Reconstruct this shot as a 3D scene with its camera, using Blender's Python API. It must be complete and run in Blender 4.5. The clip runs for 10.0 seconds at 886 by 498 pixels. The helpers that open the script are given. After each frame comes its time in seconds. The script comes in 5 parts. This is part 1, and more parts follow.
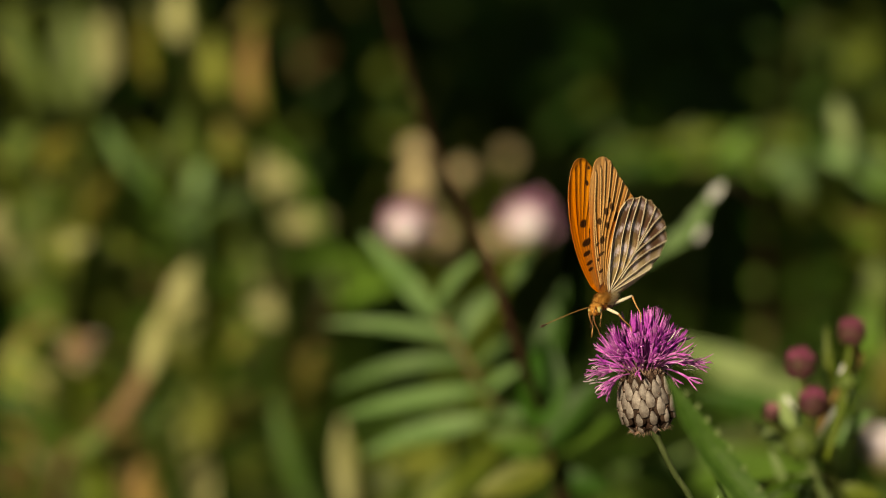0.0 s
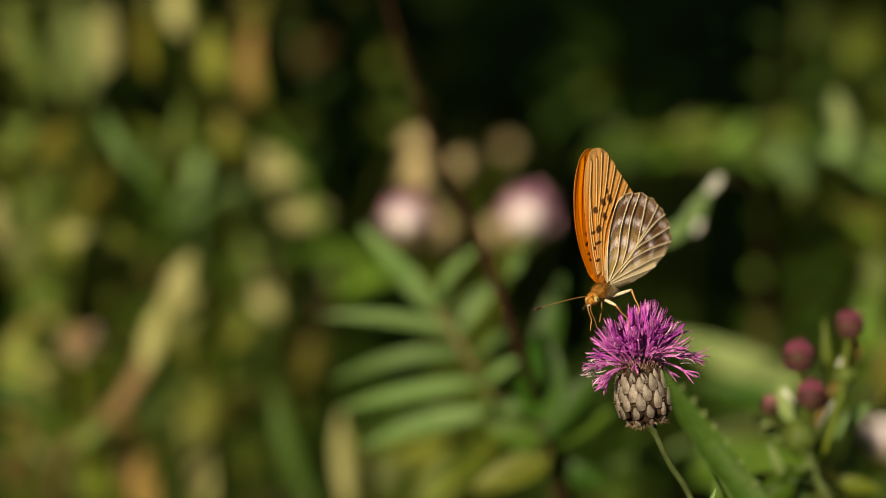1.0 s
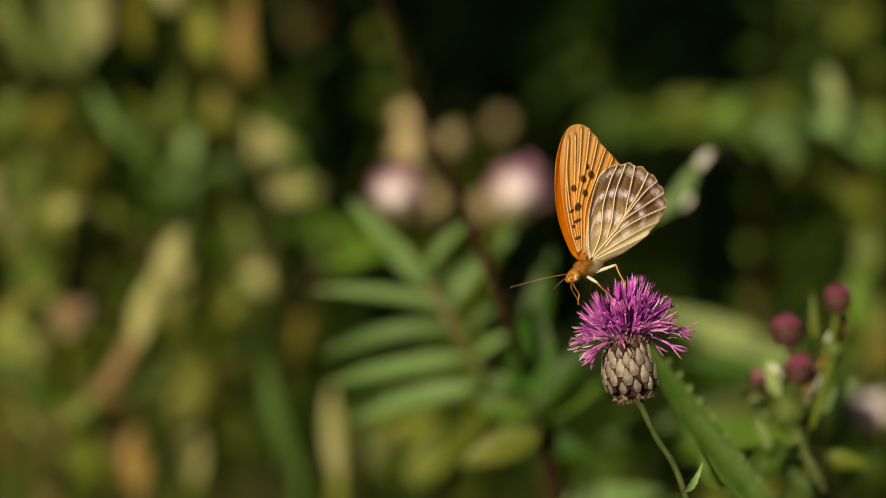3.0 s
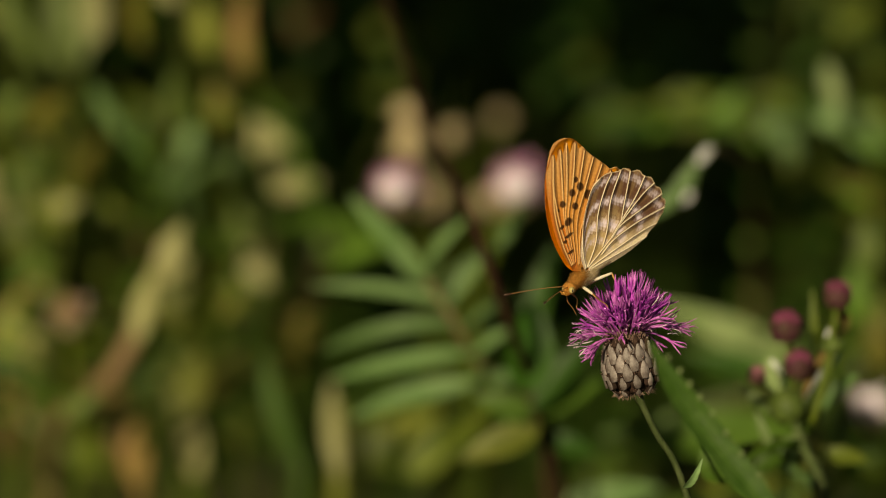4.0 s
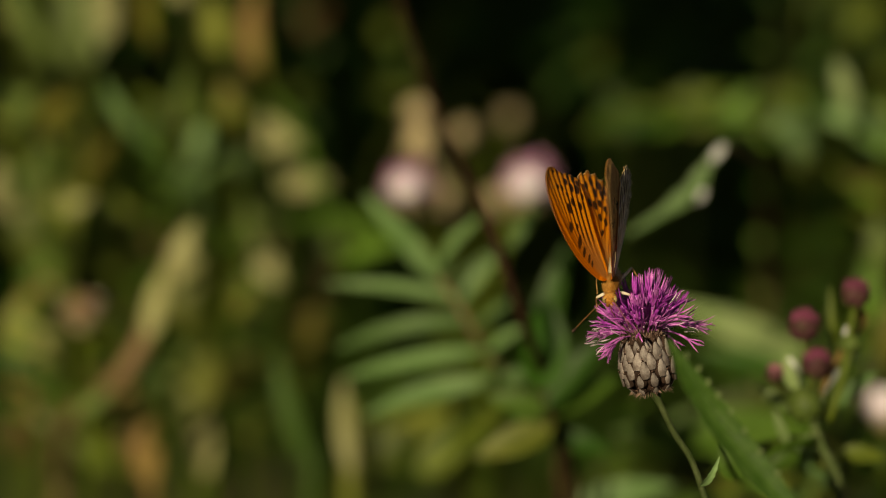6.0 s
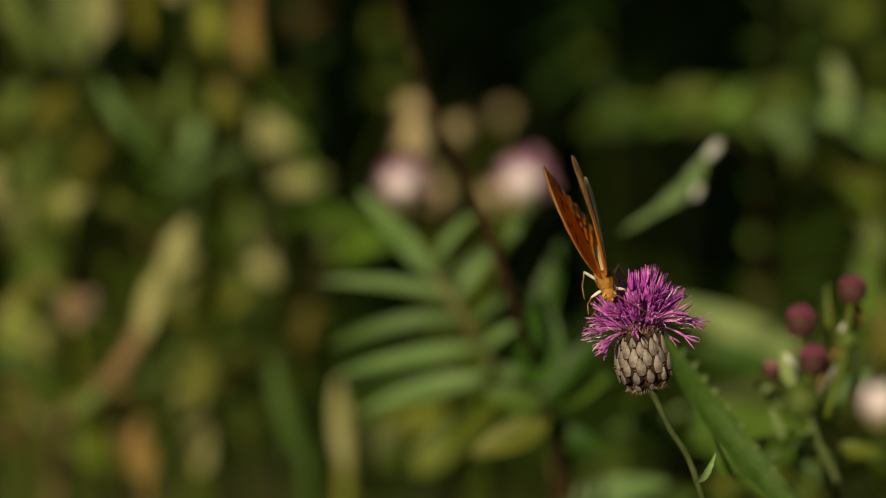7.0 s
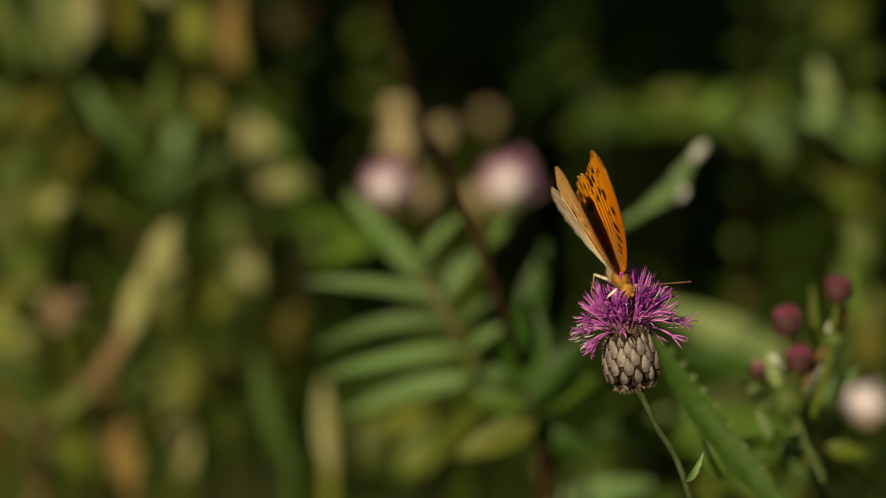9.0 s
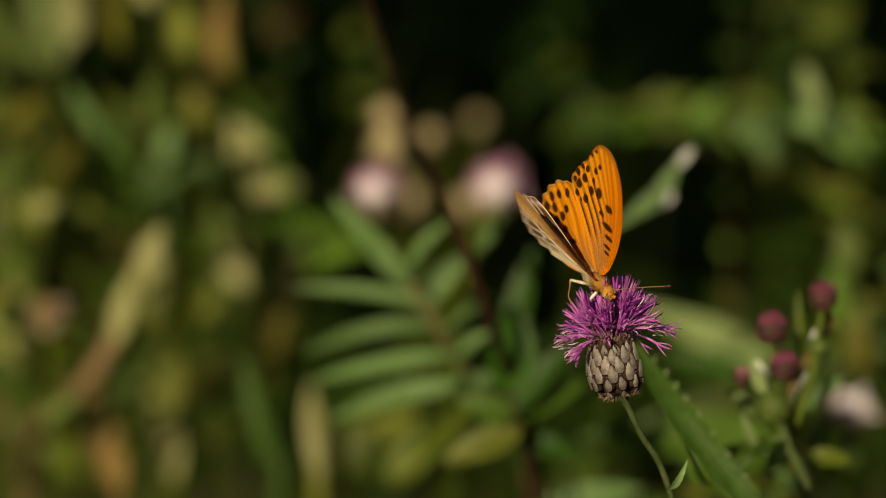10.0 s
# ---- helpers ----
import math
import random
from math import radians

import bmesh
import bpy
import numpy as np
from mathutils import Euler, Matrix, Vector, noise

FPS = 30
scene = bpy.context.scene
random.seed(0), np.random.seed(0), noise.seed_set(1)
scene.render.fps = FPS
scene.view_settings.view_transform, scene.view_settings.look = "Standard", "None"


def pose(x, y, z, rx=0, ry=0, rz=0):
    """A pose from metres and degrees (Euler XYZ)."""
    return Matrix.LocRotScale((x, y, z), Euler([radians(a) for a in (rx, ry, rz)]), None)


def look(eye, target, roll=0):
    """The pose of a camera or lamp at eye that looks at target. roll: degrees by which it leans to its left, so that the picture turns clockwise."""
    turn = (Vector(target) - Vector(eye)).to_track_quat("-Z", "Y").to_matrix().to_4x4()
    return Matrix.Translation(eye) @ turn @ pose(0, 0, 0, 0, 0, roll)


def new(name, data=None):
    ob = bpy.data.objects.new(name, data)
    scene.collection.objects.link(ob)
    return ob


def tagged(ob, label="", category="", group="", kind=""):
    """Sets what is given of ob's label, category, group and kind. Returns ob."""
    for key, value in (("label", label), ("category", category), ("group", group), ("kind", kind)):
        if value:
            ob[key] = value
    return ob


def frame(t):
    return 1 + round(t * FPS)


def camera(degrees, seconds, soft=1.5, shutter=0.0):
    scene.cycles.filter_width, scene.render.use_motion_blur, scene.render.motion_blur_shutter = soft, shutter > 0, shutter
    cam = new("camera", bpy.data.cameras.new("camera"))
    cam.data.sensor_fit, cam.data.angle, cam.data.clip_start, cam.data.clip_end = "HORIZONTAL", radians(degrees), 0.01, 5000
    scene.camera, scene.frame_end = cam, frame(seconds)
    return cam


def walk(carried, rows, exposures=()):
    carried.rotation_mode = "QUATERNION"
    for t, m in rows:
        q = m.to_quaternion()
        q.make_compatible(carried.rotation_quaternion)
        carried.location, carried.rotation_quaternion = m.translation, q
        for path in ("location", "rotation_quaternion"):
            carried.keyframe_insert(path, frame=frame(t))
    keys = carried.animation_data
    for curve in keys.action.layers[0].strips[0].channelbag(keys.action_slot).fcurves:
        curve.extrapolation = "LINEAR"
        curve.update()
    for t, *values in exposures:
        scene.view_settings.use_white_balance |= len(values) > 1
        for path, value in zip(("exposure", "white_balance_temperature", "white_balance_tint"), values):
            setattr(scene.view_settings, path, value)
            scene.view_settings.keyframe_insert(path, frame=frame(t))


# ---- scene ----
EYE_Z = 0.62          # height of the lens above the ground
AXIS_TILT = -8.0      # the lens looks a little down
FOCAL = 4446.3        # units of sight in the focal length (20 degrees across 1568 units)
VIEW = pose(0, 0, EYE_Z, AXIS_TILT, 0, 0)

CAMERA_ROWS = [  # seconds, aside and up in mm, tilt and turn in degrees
    (0.0, -0.0, 0.0, 0.0, 0.0),
    (0.5, 0.75, 0.77, -0.13, -0.049),
    (1.0, 1.45, 0.95, -0.236, -0.065),
    (1.5, 1.96, 0.71, -0.4, -0.003),
    (2.0, 2.42, 0.66, -0.593, 0.043),
    (2.5, 3.28, 0.8, -0.715, 0.032),
    (4.0, 3.84, 1.05, -0.916, 0.01),
    (4.5, 3.35, 1.36, -0.925, -0.013),
    (5.0, 2.23, 1.27, -0.966, -0.047),
    (5.5, 0.92, 1.05, -0.936, -0.074),
    (7.0, -0.42, 0.57, -1.0, 0.098),
    (7.5, -1.32, -0.17, -0.972, 0.222),
    (8.0, -1.81, -0.64, -0.918, 0.355),
    (8.5, -2.39, -1.0, -0.894, 0.457),
    (9.0, -2.53, -1.09, -0.856, 0.57),
    (9.5, -1.57, -0.47, -0.835, 0.649),
    (10.0, 0.15, 0.82, -0.856, 0.686),
]

cam = camera(20.0, 10.0, 1.0)
cam.data.dof.use_dof = True
cam.data.dof.focus_distance = 0.617
cam.data.dof.aperture_fstop = 5.0
EXPOSURES = [(t, stops + 0.40, 8600, 5) for t, stops in ((0.0, 0.0), (1.0, 0.05), (2.5, 0.04), (4.0, -0.33), (4.5, -0.4), (5.5, -0.42), (10.0, -0.4))]
walk(cam, [(t, VIEW @ pose(a / 1000, 0, u / 1000, 90 + tilt, 0, -turn)) for t, a, u, tilt, turn in CAMERA_ROWS],
     EXPOSURES)

# ---- light: sun from behind the lens, a little to the left ----
SUN_FROM = Vector((-0.336, -0.864, 0.375)).normalized()
world = bpy.data.worlds.new("sky")
scene.world = world
world.use_nodes = True
wn = world.node_tree
sky = wn.nodes.new("ShaderNodeTexSky")
sky.sky_type = "NISHITA"
sky.sun_disc = False
sky.sun_elevation = math.asin(SUN_FROM.z)
sky.sun_rotation = math.atan2(SUN_FROM.x, SUN_FROM.y)
wn.links.new(sky.outputs[0], wn.nodes["Background"].inputs[0])
wn.nodes["Background"].inputs[1].default_value = 0.046
sun_data = bpy.data.lights.new("sun", "SUN")
sun_data.energy, sun_data.angle, sun_data.color = 5.0, radians(0.5), (1.0, 0.91, 0.74)
sun = new("sun", sun_data)
sun.matrix_world = look(SUN_FROM * 10, (0, 0, 0))


# ---- materials ----
def node_material(name):
    mat = bpy.data.materials.new(name)
    mat.use_nodes = True
    return mat, mat.node_tree.nodes, mat.node_tree.links, mat.node_tree.nodes["Principled BSDF"]


def mix_color(nodes, links, fac, a, b, blend="MIX"):
    n = nodes.new("ShaderNodeMix")
    n.data_type, n.blend_type = "RGBA", blend
    for socket, v in ((n.inputs[0], fac), (n.inputs[6], a), (n.inputs[7], b)):
        if hasattr(v, "links"):
            links.new(v, socket)
        elif isinstance(v, tuple):
            socket.default_value = (*v, 1) if len(v) == 3 else v
        else:
            socket.default_value = v
    return n.outputs[2]


def grain(nodes, links, scale, detail=3.0, lo=0.35, hi=0.65, stretch=(1, 1, 1)):
    tex = nodes.new("ShaderNodeTexCoord")
    mp = nodes.new("ShaderNodeMapping")
    mp.inputs["Scale"].default_value = stretch
    nz = nodes.new("ShaderNodeTexNoise")
    nz.inputs["Scale"].default_value, nz.inputs["Detail"].default_value = scale, detail
    ramp = nodes.new("ShaderNodeMapRange")
    ramp.inputs[1].default_value, ramp.inputs[2].default_value = lo, hi
    links.new(tex.outputs["Object"], mp.inputs[0])
    links.new(mp.outputs[0], nz.inputs["Vector"])
    links.new(nz.outputs[0], ramp.inputs[0])
    return ramp.outputs[0]


def organic(name, a, b, scale=120.0, fine=900.0, rough=0.55, through_light=0.3, bump=0.25, through_color=None, vary=0.25, sheen=0.0, gloss=0.5):
    """A living surface: two colours in patches, fine grain, bump, some light through it, each piece a little different."""
    mat, nodes, links, bsdf = node_material(name)
    patches = grain(nodes, links, scale)
    fine_grain = grain(nodes, links, fine, 2.0, 0.3, 0.7)
    color = mix_color(nodes, links, patches, a, b)
    dark = mix_color(nodes, links, 1.0, color, (0.7, 0.7, 0.7), "MULTIPLY")
    color = mix_color(nodes, links, fine_grain, dark, color)
    info = nodes.new("ShaderNodeObjectInfo")
    hsv = nodes.new("ShaderNodeHueSaturation")
    spread = nodes.new("ShaderNodeMapRange")
    spread.inputs[3].default_value, spread.inputs[4].default_value = 1 - vary, 1 + vary
    links.new(info.outputs["Random"], spread.inputs[0])
    links.new(spread.outputs[0], hsv.inputs["Value"])
    links.new(color, hsv.inputs["Color"])
    color = hsv.outputs[0]
    links.new(color, bsdf.inputs["Base Color"])
    bsdf.inputs["Roughness"].default_value = rough
    bsdf.inputs["Sheen Weight"].default_value = sheen
    bsdf.inputs["Specular IOR Level"].default_value = gloss
    bm_node = nodes.new("ShaderNodeBump")
    bm_node.inputs["Strength"].default_value, bm_node.inputs["Distance"].default_value = bump, 0.0004
    links.new(fine_grain, bm_node.inputs["Height"])
    links.new(bm_node.outputs[0], bsdf.inputs["Normal"])
    if through_light > 0:
        tr = nodes.new("ShaderNodeBsdfTranslucent")
        if through_color:
            tr.inputs[0].default_value = (*through_color, 1)
        else:
            links.new(color, tr.inputs[0])
        mx = nodes.new("ShaderNodeMixShader")
        mx.inputs[0].default_value = through_light
        links.new(bsdf.outputs[0], mx.inputs[1])
        links.new(tr.outputs[0], mx.inputs[2])
        links.new(mx.outputs[0], nodes["Material Output"].inputs[0])
    return mat


def wing_material(name):
    """Wing scales: the pattern is held in the mesh as a colour per point, with a powdery grain over it."""
    mat, nodes, links, bsdf = node_material(name)
    at = nodes.new("ShaderNodeVertexColor")
    at.layer_name = "pattern"
    powder = grain(nodes, links, 2600.0, 2.0, 0.25, 0.75)
    cloud = grain(nodes, links, 260.0, 3.0, 0.3, 0.7)
    c = mix_color(nodes, links, 1.0, at.outputs[0], (0.84, 0.80, 0.78), "MULTIPLY")
    c = mix_color(nodes, links, powder, c, at.outputs[0])
    d = mix_color(nodes, links, 1.0, c, (0.93, 0.92, 0.90), "MULTIPLY")
    c = mix_color(nodes, links, cloud, d, c)
    links.new(c, bsdf.inputs["Base Color"])
    bsdf.inputs["Roughness"].default_value = 0.42
    bsdf.inputs["Specular IOR Level"].default_value = 0.28
    bn = nodes.new("ShaderNodeBump")
    bn.inputs["Strength"].default_value, bn.inputs["Distance"].default_value = 0.3, 0.0002
    links.new(powder, bn.inputs["Height"])
    links.new(bn.outputs[0], bsdf.inputs["Normal"])
    tr = nodes.new("ShaderNodeBsdfTranslucent")
    glow = mix_color(nodes, links, 1.0, c, (1.0, 0.50, 0.22), "MULTIPLY")
    links.new(glow, tr.inputs[0])
    mx = nodes.new("ShaderNodeMixShader")
    mx.inputs[0].default_value = 0.16
    links.new(bsdf.outputs[0], mx.inputs[1])
    links.new(tr.outputs[0], mx.inputs[2])
    links.new(mx.outputs[0], nodes["Material Output"].inputs[0])
    return mat


WING = wing_material("wing_scales")
FUR = organic("orange_fur", (0.56, 0.24, 0.05), (0.76, 0.40, 0.11), 700, 2500, 0.8, 0.4, gloss=0.1)
BUFF_FUR = organic("buff_fur", (0.74, 0.57, 0.33), (0.84, 0.70, 0.48), 700, 2500, 0.8, 0.35, gloss=0.1)
EYE = organic("butterfly_eye", (0.46, 0.38, 0.16), (0.36, 0.27, 0.08), 900, 3000, 0.22, 0.0)
PUPIL = organic("dark_pupil", (0.03, 0.02, 0.01), (0.02, 0.015, 0.01), 900, 3000, 0.3, 0.0)
LEG_WHITE = organic("leg_white", (0.80, 0.74, 0.62), (0.72, 0.62, 0.46), 700, 3000, 0.5, 0.1)
LEG_BROWN = organic("leg_brown", (0.50, 0.28, 0.10), (0.38, 0.18, 0.06), 700, 3000, 0.5, 0.1)
ANTENNA = organic("antenna_brown", (0.26, 0.11, 0.04), (0.34, 0.17, 0.06), 700, 3000, 0.5, 0.0)
ANT_CLUB = organic("antenna_club", (0.03, 0.015, 0.01), (0.05, 0.02, 0.01), 700, 3000, 0.5, 0.0)
PETAL = organic("floret_purple", (0.56, 0.078, 0.55), (0.80, 0.28, 0.76), 420, 2200, 0.32, 0.30, vary=0.4, gloss=0.7)
PETAL_DEEP = organic("floret_deep_purple", (0.34, 0.026, 0.40), (0.56, 0.095, 0.57), 420, 2200, 0.28, 0.25, vary=0.4, gloss=0.8)
STYLE = organic("style_pale", (0.90, 0.80, 0.88), (0.84, 0.60, 0.82), 500, 2500, 0.3, 0.2, vary=0.12)
SCALE_FACE = organic("bract_grey", (0.245, 0.212, 0.200), (0.110, 0.086, 0.078), 600, 2000, 0.5, 0.0, bump=0.3, vary=0.35, gloss=0.3)
SCALE_EDGE = organic("bract_margin_brown", (0.028, 0.017, 0.013), (0.055, 0.031, 0.023), 500, 2500, 0.8, 0.0, gloss=0.1)
BRISTLE = organic("bract_bristle", (0.44, 0.29, 0.23), (0.28, 0.16, 0.13), 500, 2500, 0.6, 0.15)
STEM_GREEN = organic("stem_green", (0.045, 0.070, 0.018), (0.08, 0.105, 0.038), 260, 1600, 0.6, 0.0, bump=0.5, gloss=0.22)
LEAF = organic("leaf_green", (0.066, 0.142, 0.014), (0.100, 0.192, 0.028), 70, 700, 0.5, 0.32, gloss=0.22, vary=0.5)
# leaf green darkened in its colour, standing in for the wood's shade
LEAF_SHADE = organic("leaf_shade_green", (0.023, 0.056, 0.006), (0.038, 0.076, 0.011), 20, 300, 0.6, 0.2, gloss=0.2)
LEAF_DEEP = organic("leaf_deep_green", (0.022, 0.075, 0.006), (0.035, 0.100, 0.010), 70, 700, 0.5, 0.3, gloss=0.22)
LEAF_BLUE = organic("leaf_blue_green", (0.048, 0.108, 0.017), (0.072, 0.140, 0.028), 70, 700, 0.5, 0.3, gloss=0.22)
LEAF_GREY = organic("leaf_grey_green", (0.15, 0.225, 0.075), (0.215, 0.285, 0.12), 70, 700, 0.55, 0.25, gloss=0.22)
LEAF_YELLOW = organic("leaf_yellow_green", (0.150, 0.180, 0.026), (0.205, 0.225, 0.050), 70, 700, 0.5, 0.35, gloss=0.22, vary=0.45)
LEAF_PALE = organic("leaf_pale_straw", (0.330, 0.330, 0.140), (0.41, 0.41, 0.20), 70, 700, 0.55, 0.3, gloss=0.22)
LEAF_TAN = organic("leaf_dry_tan", (0.19, 0.125, 0.040), (0.26, 0.175, 0.065), 70, 700, 0.6, 0.25, gloss=0.2)
LEAF_SILVER = organic("leaf_silver_tip", (0.60, 0.63, 0.62), (0.72, 0.74, 0.74), 70, 700, 0.5, 0.25, gloss=0.3)
LEAF_STRAW = organic("stalk_straw", (0.190, 0.120, 0.058), (0.27, 0.18, 0.095), 40, 700, 0.6, 0.2, gloss=0.2)
LEAF_FERN = organic("leaf_vetch_green", (0.118, 0.225, 0.070), (0.172, 0.285, 0.112), 70, 700, 0.5, 0.3, gloss=0.22, vary=0.3)
LEAF_TOOTHED = organic("leaf_thistle_green", (0.042, 0.105, 0.012), (0.070, 0.142, 0.026), 260, 900, 0.5, 0.3, gloss=0.3)
LEAF_SAGE = organic("leaf_sage", (0.088, 0.138, 0.026), (0.125, 0.176, 0.044), 70, 700, 0.55, 0.3, gloss=0.22, vary=0.3)
LEAF_AMBER = organic("leaf_amber", (0.105, 0.100, 0.010), (0.140, 0.128, 0.020), 70, 700, 0.55, 0.3, gloss=0.22, vary=0.3)
LEAF_RUST = organic("leaf_rust", (0.085, 0.050, 0.018), (0.115, 0.068, 0.026), 70, 700, 0.6, 0.25, gloss=0.2)
LEAF_OLIVE = organic("leaf_olive", (0.064, 0.096, 0.009), (0.100, 0.130, 0.017), 70, 700, 0.5, 0.3, gloss=0.2, vary=0.6)
STEM_RED = organic("stem_red_brown", (0.024, 0.012, 0.007), (0.036, 0.018, 0.010), 120, 900, 0.8, 0.0, gloss=0.05)
PINK = organic("faded_pink_floret", (0.72, 0.50, 0.58), (0.82, 0.68, 0.70), 300, 1200, 0.5, 0.35)
MAUVE = organic("mauve_floret", (0.50, 0.20, 0.38), (0.64, 0.34, 0.52), 300, 1200, 0.5, 0.35)
WHITE_PETAL = organic("white_floret", (0.93, 0.86, 0.96), (0.90, 0.78, 0.90), 300, 1200, 0.5, 0.25, vary=0.08)
CREAM = organic("cream_seed_head", (0.44, 0.36, 0.20), (0.55, 0.45, 0.28), 300, 1200, 0.6, 0.25)
BUD_PURPLE = organic("bud_crimson", (0.120, 0.022, 0.058), (0.190, 0.050, 0.095), 300, 1500, 0.6, 0.1, gloss=0.15)
BUD_ROSY = organic("bud_rosy", (0.22, 0.085, 0.12), (0.30, 0.13, 0.16), 300, 1500, 0.6, 0.1, gloss=0.15)
BUD_CUP = organic("bud_cup", (0.090, 0.026, 0.042), (0.075, 0.045, 0.028), 500, 1500, 0.6, 0.1, gloss=0.2)
SOIL = organic("woodland_soil", (0.045, 0.032, 0.018), (0.075, 0.055, 0.030), 6, 90, 0.9, 0.0, bump=0.8)
BARK = organic("bark", (0.10, 0.075, 0.05), (0.16, 0.12, 0.09), 20, 150, 0.85, 0.0, bump=0.8)


# ---- building helpers ----
def spot(x, y, d):
    """A point d metres in front of the first eye, sighted at x across and y down of its field."""
    return VIEW @ Vector(((x - 784) / FOCAL * d, d, (441 - y) / FOCAL * d))


def part(name, bm, material, parent, label=""):
    """Links a bmesh as one smooth mesh object under a thing or a part."""
    me = bpy.data.meshes.new(name)
    bm.to_mesh(me)
    bm.free()
    for m in (material if isinstance(material, (list, tuple)) else (material,)):
        me.materials.append(m)
    me.shade_smooth()
    ob = new(name, me)
    ob.parent = parent
    if label:
        tagged(ob, label)
    return ob


def shared(name, me, parent, m):
    """One more piece on a mesh that others use too, at the pose m in its parent's space."""
    ob = new(name, me)
    ob.parent = parent
    ob.matrix_basis = m
    return ob


def mesh_of(name, bm, materials):
    me = bpy.data.meshes.new(name)
    bm.to_mesh(me)
    bm.free()
    for m in materials:
        me.materials.append(m)
    me.shade_smooth()
    return me


def smooth_path(points, n):
    """n points on a smooth curve through the given points."""
    p = [Vector(q) for q in points]
    p = [2 * p[0] - p[1], *p, 2 * p[-1] - p[-2]]
    out = []
    for i in range(n):
        s = i / (n - 1) * (len(p) - 3)
        k = min(int(s), len(p) - 4)
        f = s - k
        a, b, c, d = p[k:k + 4]
        out.append(0.5 * (2 * b + (c - a) * f + (2 * a - 5 * b + 4 * c - d) * f * f + (3 * b - a - 3 * c + d) * f ** 3))
    return out


def tube(bm, points, radii, sides=6, flat=1.0, slot=0, n=None):
    """A tapering tube along the points; flat squeezes it across."""
    pts = smooth_path(points, n or max(len(points), 3)) if n else [Vector(q) for q in points]
    side = None
    rings = []
    for i, p in enumerate(pts):
        way = (pts[min(i + 1, len(pts) - 1)] - pts[max(i - 1, 0)]).normalized()
        ref = side if side is not None else (Vector((0, 0, 1)) if abs(way.z) < 0.9 else Vector((1, 0, 0)))
        u = (ref - way * ref.dot(way)).normalized()
        v = way.cross(u)
        side = u
        s = i / (len(pts) - 1) * (len(radii) - 1)
        k = min(int(s), len(radii) - 2)
        r = radii[k] + (radii[k + 1] - radii[k]) * (s - k)
        rings.append([bm.verts.new(p + r * (math.cos(a) * u * flat + math.sin(a) * v))
                      for a in (2 * math.pi * j / sides for j in range(sides))])
    for a, b in zip(rings, rings[1:]):
        for j in range(sides):
            bm.faces.new((a[j], a[(j + 1) % sides], b[(j + 1) % sides], b[j])).material_index = slot
    bm.faces.new(list(reversed(rings[0]))).material_index = slot
    bm.faces.new(rings[-1]).material_index = slot
    return rings


def blob(bm, center, radii, rot=None, u=12, v=8, slot=0, rough=0.0, seed=0):
    """A rounded body with a slightly uneven surface."""
    m = Matrix.Translation(center) @ (rot or Matrix()) @ Matrix.Diagonal((*radii, 1))
    made = bmesh.ops.create_uvsphere(bm, u_segments=u, v_segments=v, radius=1.0)
    for w in made["verts"]:
        w.co = m @ (w.co * (1 + rough * noise.noise(w.co * 2.3 + Vector((seed, 0, 0)))))
        for f in w.link_faces:
            f.material_index = slot


def blade(bm, a, b, width, bow=0.15, up=None, fold=0.25, n=9, teeth=0.0, shape=0.75, slot=0, twist=0.0):
    """A leaf blade from a to b: widest at shape's power, arched by bow, folded along its midrib."""
    a, b = Vector(a), Vector(b)
    way = b - a
    length = way.length
    way.normalize()
    ref = Vector(up) if up is not None else Vector((0, -0.6, 0.8))
    nrm = (ref - way * ref.dot(way))
    nrm = nrm.normalized() if nrm.length > 1e-4 else way.orthogonal().normalized()
    rows = []
    for i in range(n + 1):
        s = i / n
        w = width * 0.5 * (math.sin(math.pi * min(1, s ** shape) * 0.97 + 0.03) ** 0.8)
        if teeth:
            w *= 1 + teeth * (1 if i % 2 else -1)
        nn = Matrix.Rotation(twist * s, 3, way) @ nrm
        across = way.cross(nn)
        mid = a + way * (length * s) + nn * (bow * length * math.sin(math.pi * s))
        row = []
        for q in (-1, -0.5, 0, 0.5, 1):
            row.append(bm.verts.new(mid + across * (w * q) + nn * (fold * w * (abs(q) - 0.5))))
        rows.append(row)
    for r, s in zip(rows, rows[1:]):
        for j in range(4):
            bm.faces.new((r[j], r[j + 1], s[j + 1], s[j])).material_index = slot


def ribbon(bm, points, widths, face, fold=0.3, lobes=0, depth=0.3, n=28):
    """A leaf along a curved line: widths along it, folded on its midrib, its margin cut into lobes."""
    pts = smooth_path(points, n + 1)
    rows = []
    for i, p in enumerate(pts):
        s = i / n
        way = (pts[min(i + 1, n)] - pts[max(i - 1, 0)]).normalized()
        nrm = (Vector(face) - way * Vector(face).dot(way)).normalized()
        across = way.cross(nrm)
        w = 0.5 * float(np.interp(s, np.linspace(0, 1, len(widths)), widths))
        if lobes:
            w *= 1 - depth * (0.5 + 0.5 * math.cos(2 * math.pi * lobes * s))
        rows.append([bm.verts.new(p + across * (w * q) + nrm * (fold * w * (abs(q) - 0.5) + 0.12 * w * abs(q) * math.sin(9 * s + 2 * q)))
                     for q in (-1, -0.5, 0, 0.5, 1)])
    for a, b in zip(rows, rows[1:]):
        for j in range(4):
            bm.faces.new((a[j], a[j + 1], b[j + 1], b[j]))


def to_ground(p, lean=(0.0, 0.0)):
    """Points that carry a stem from p down to the ground."""
    p = Vector(p)
    return [Vector((p.x + lean[0] * k, p.y + lean[1] * k, p.z * (1 - k))) for k in (0.04, 0.14, 0.35, 0.7, 1.0)]


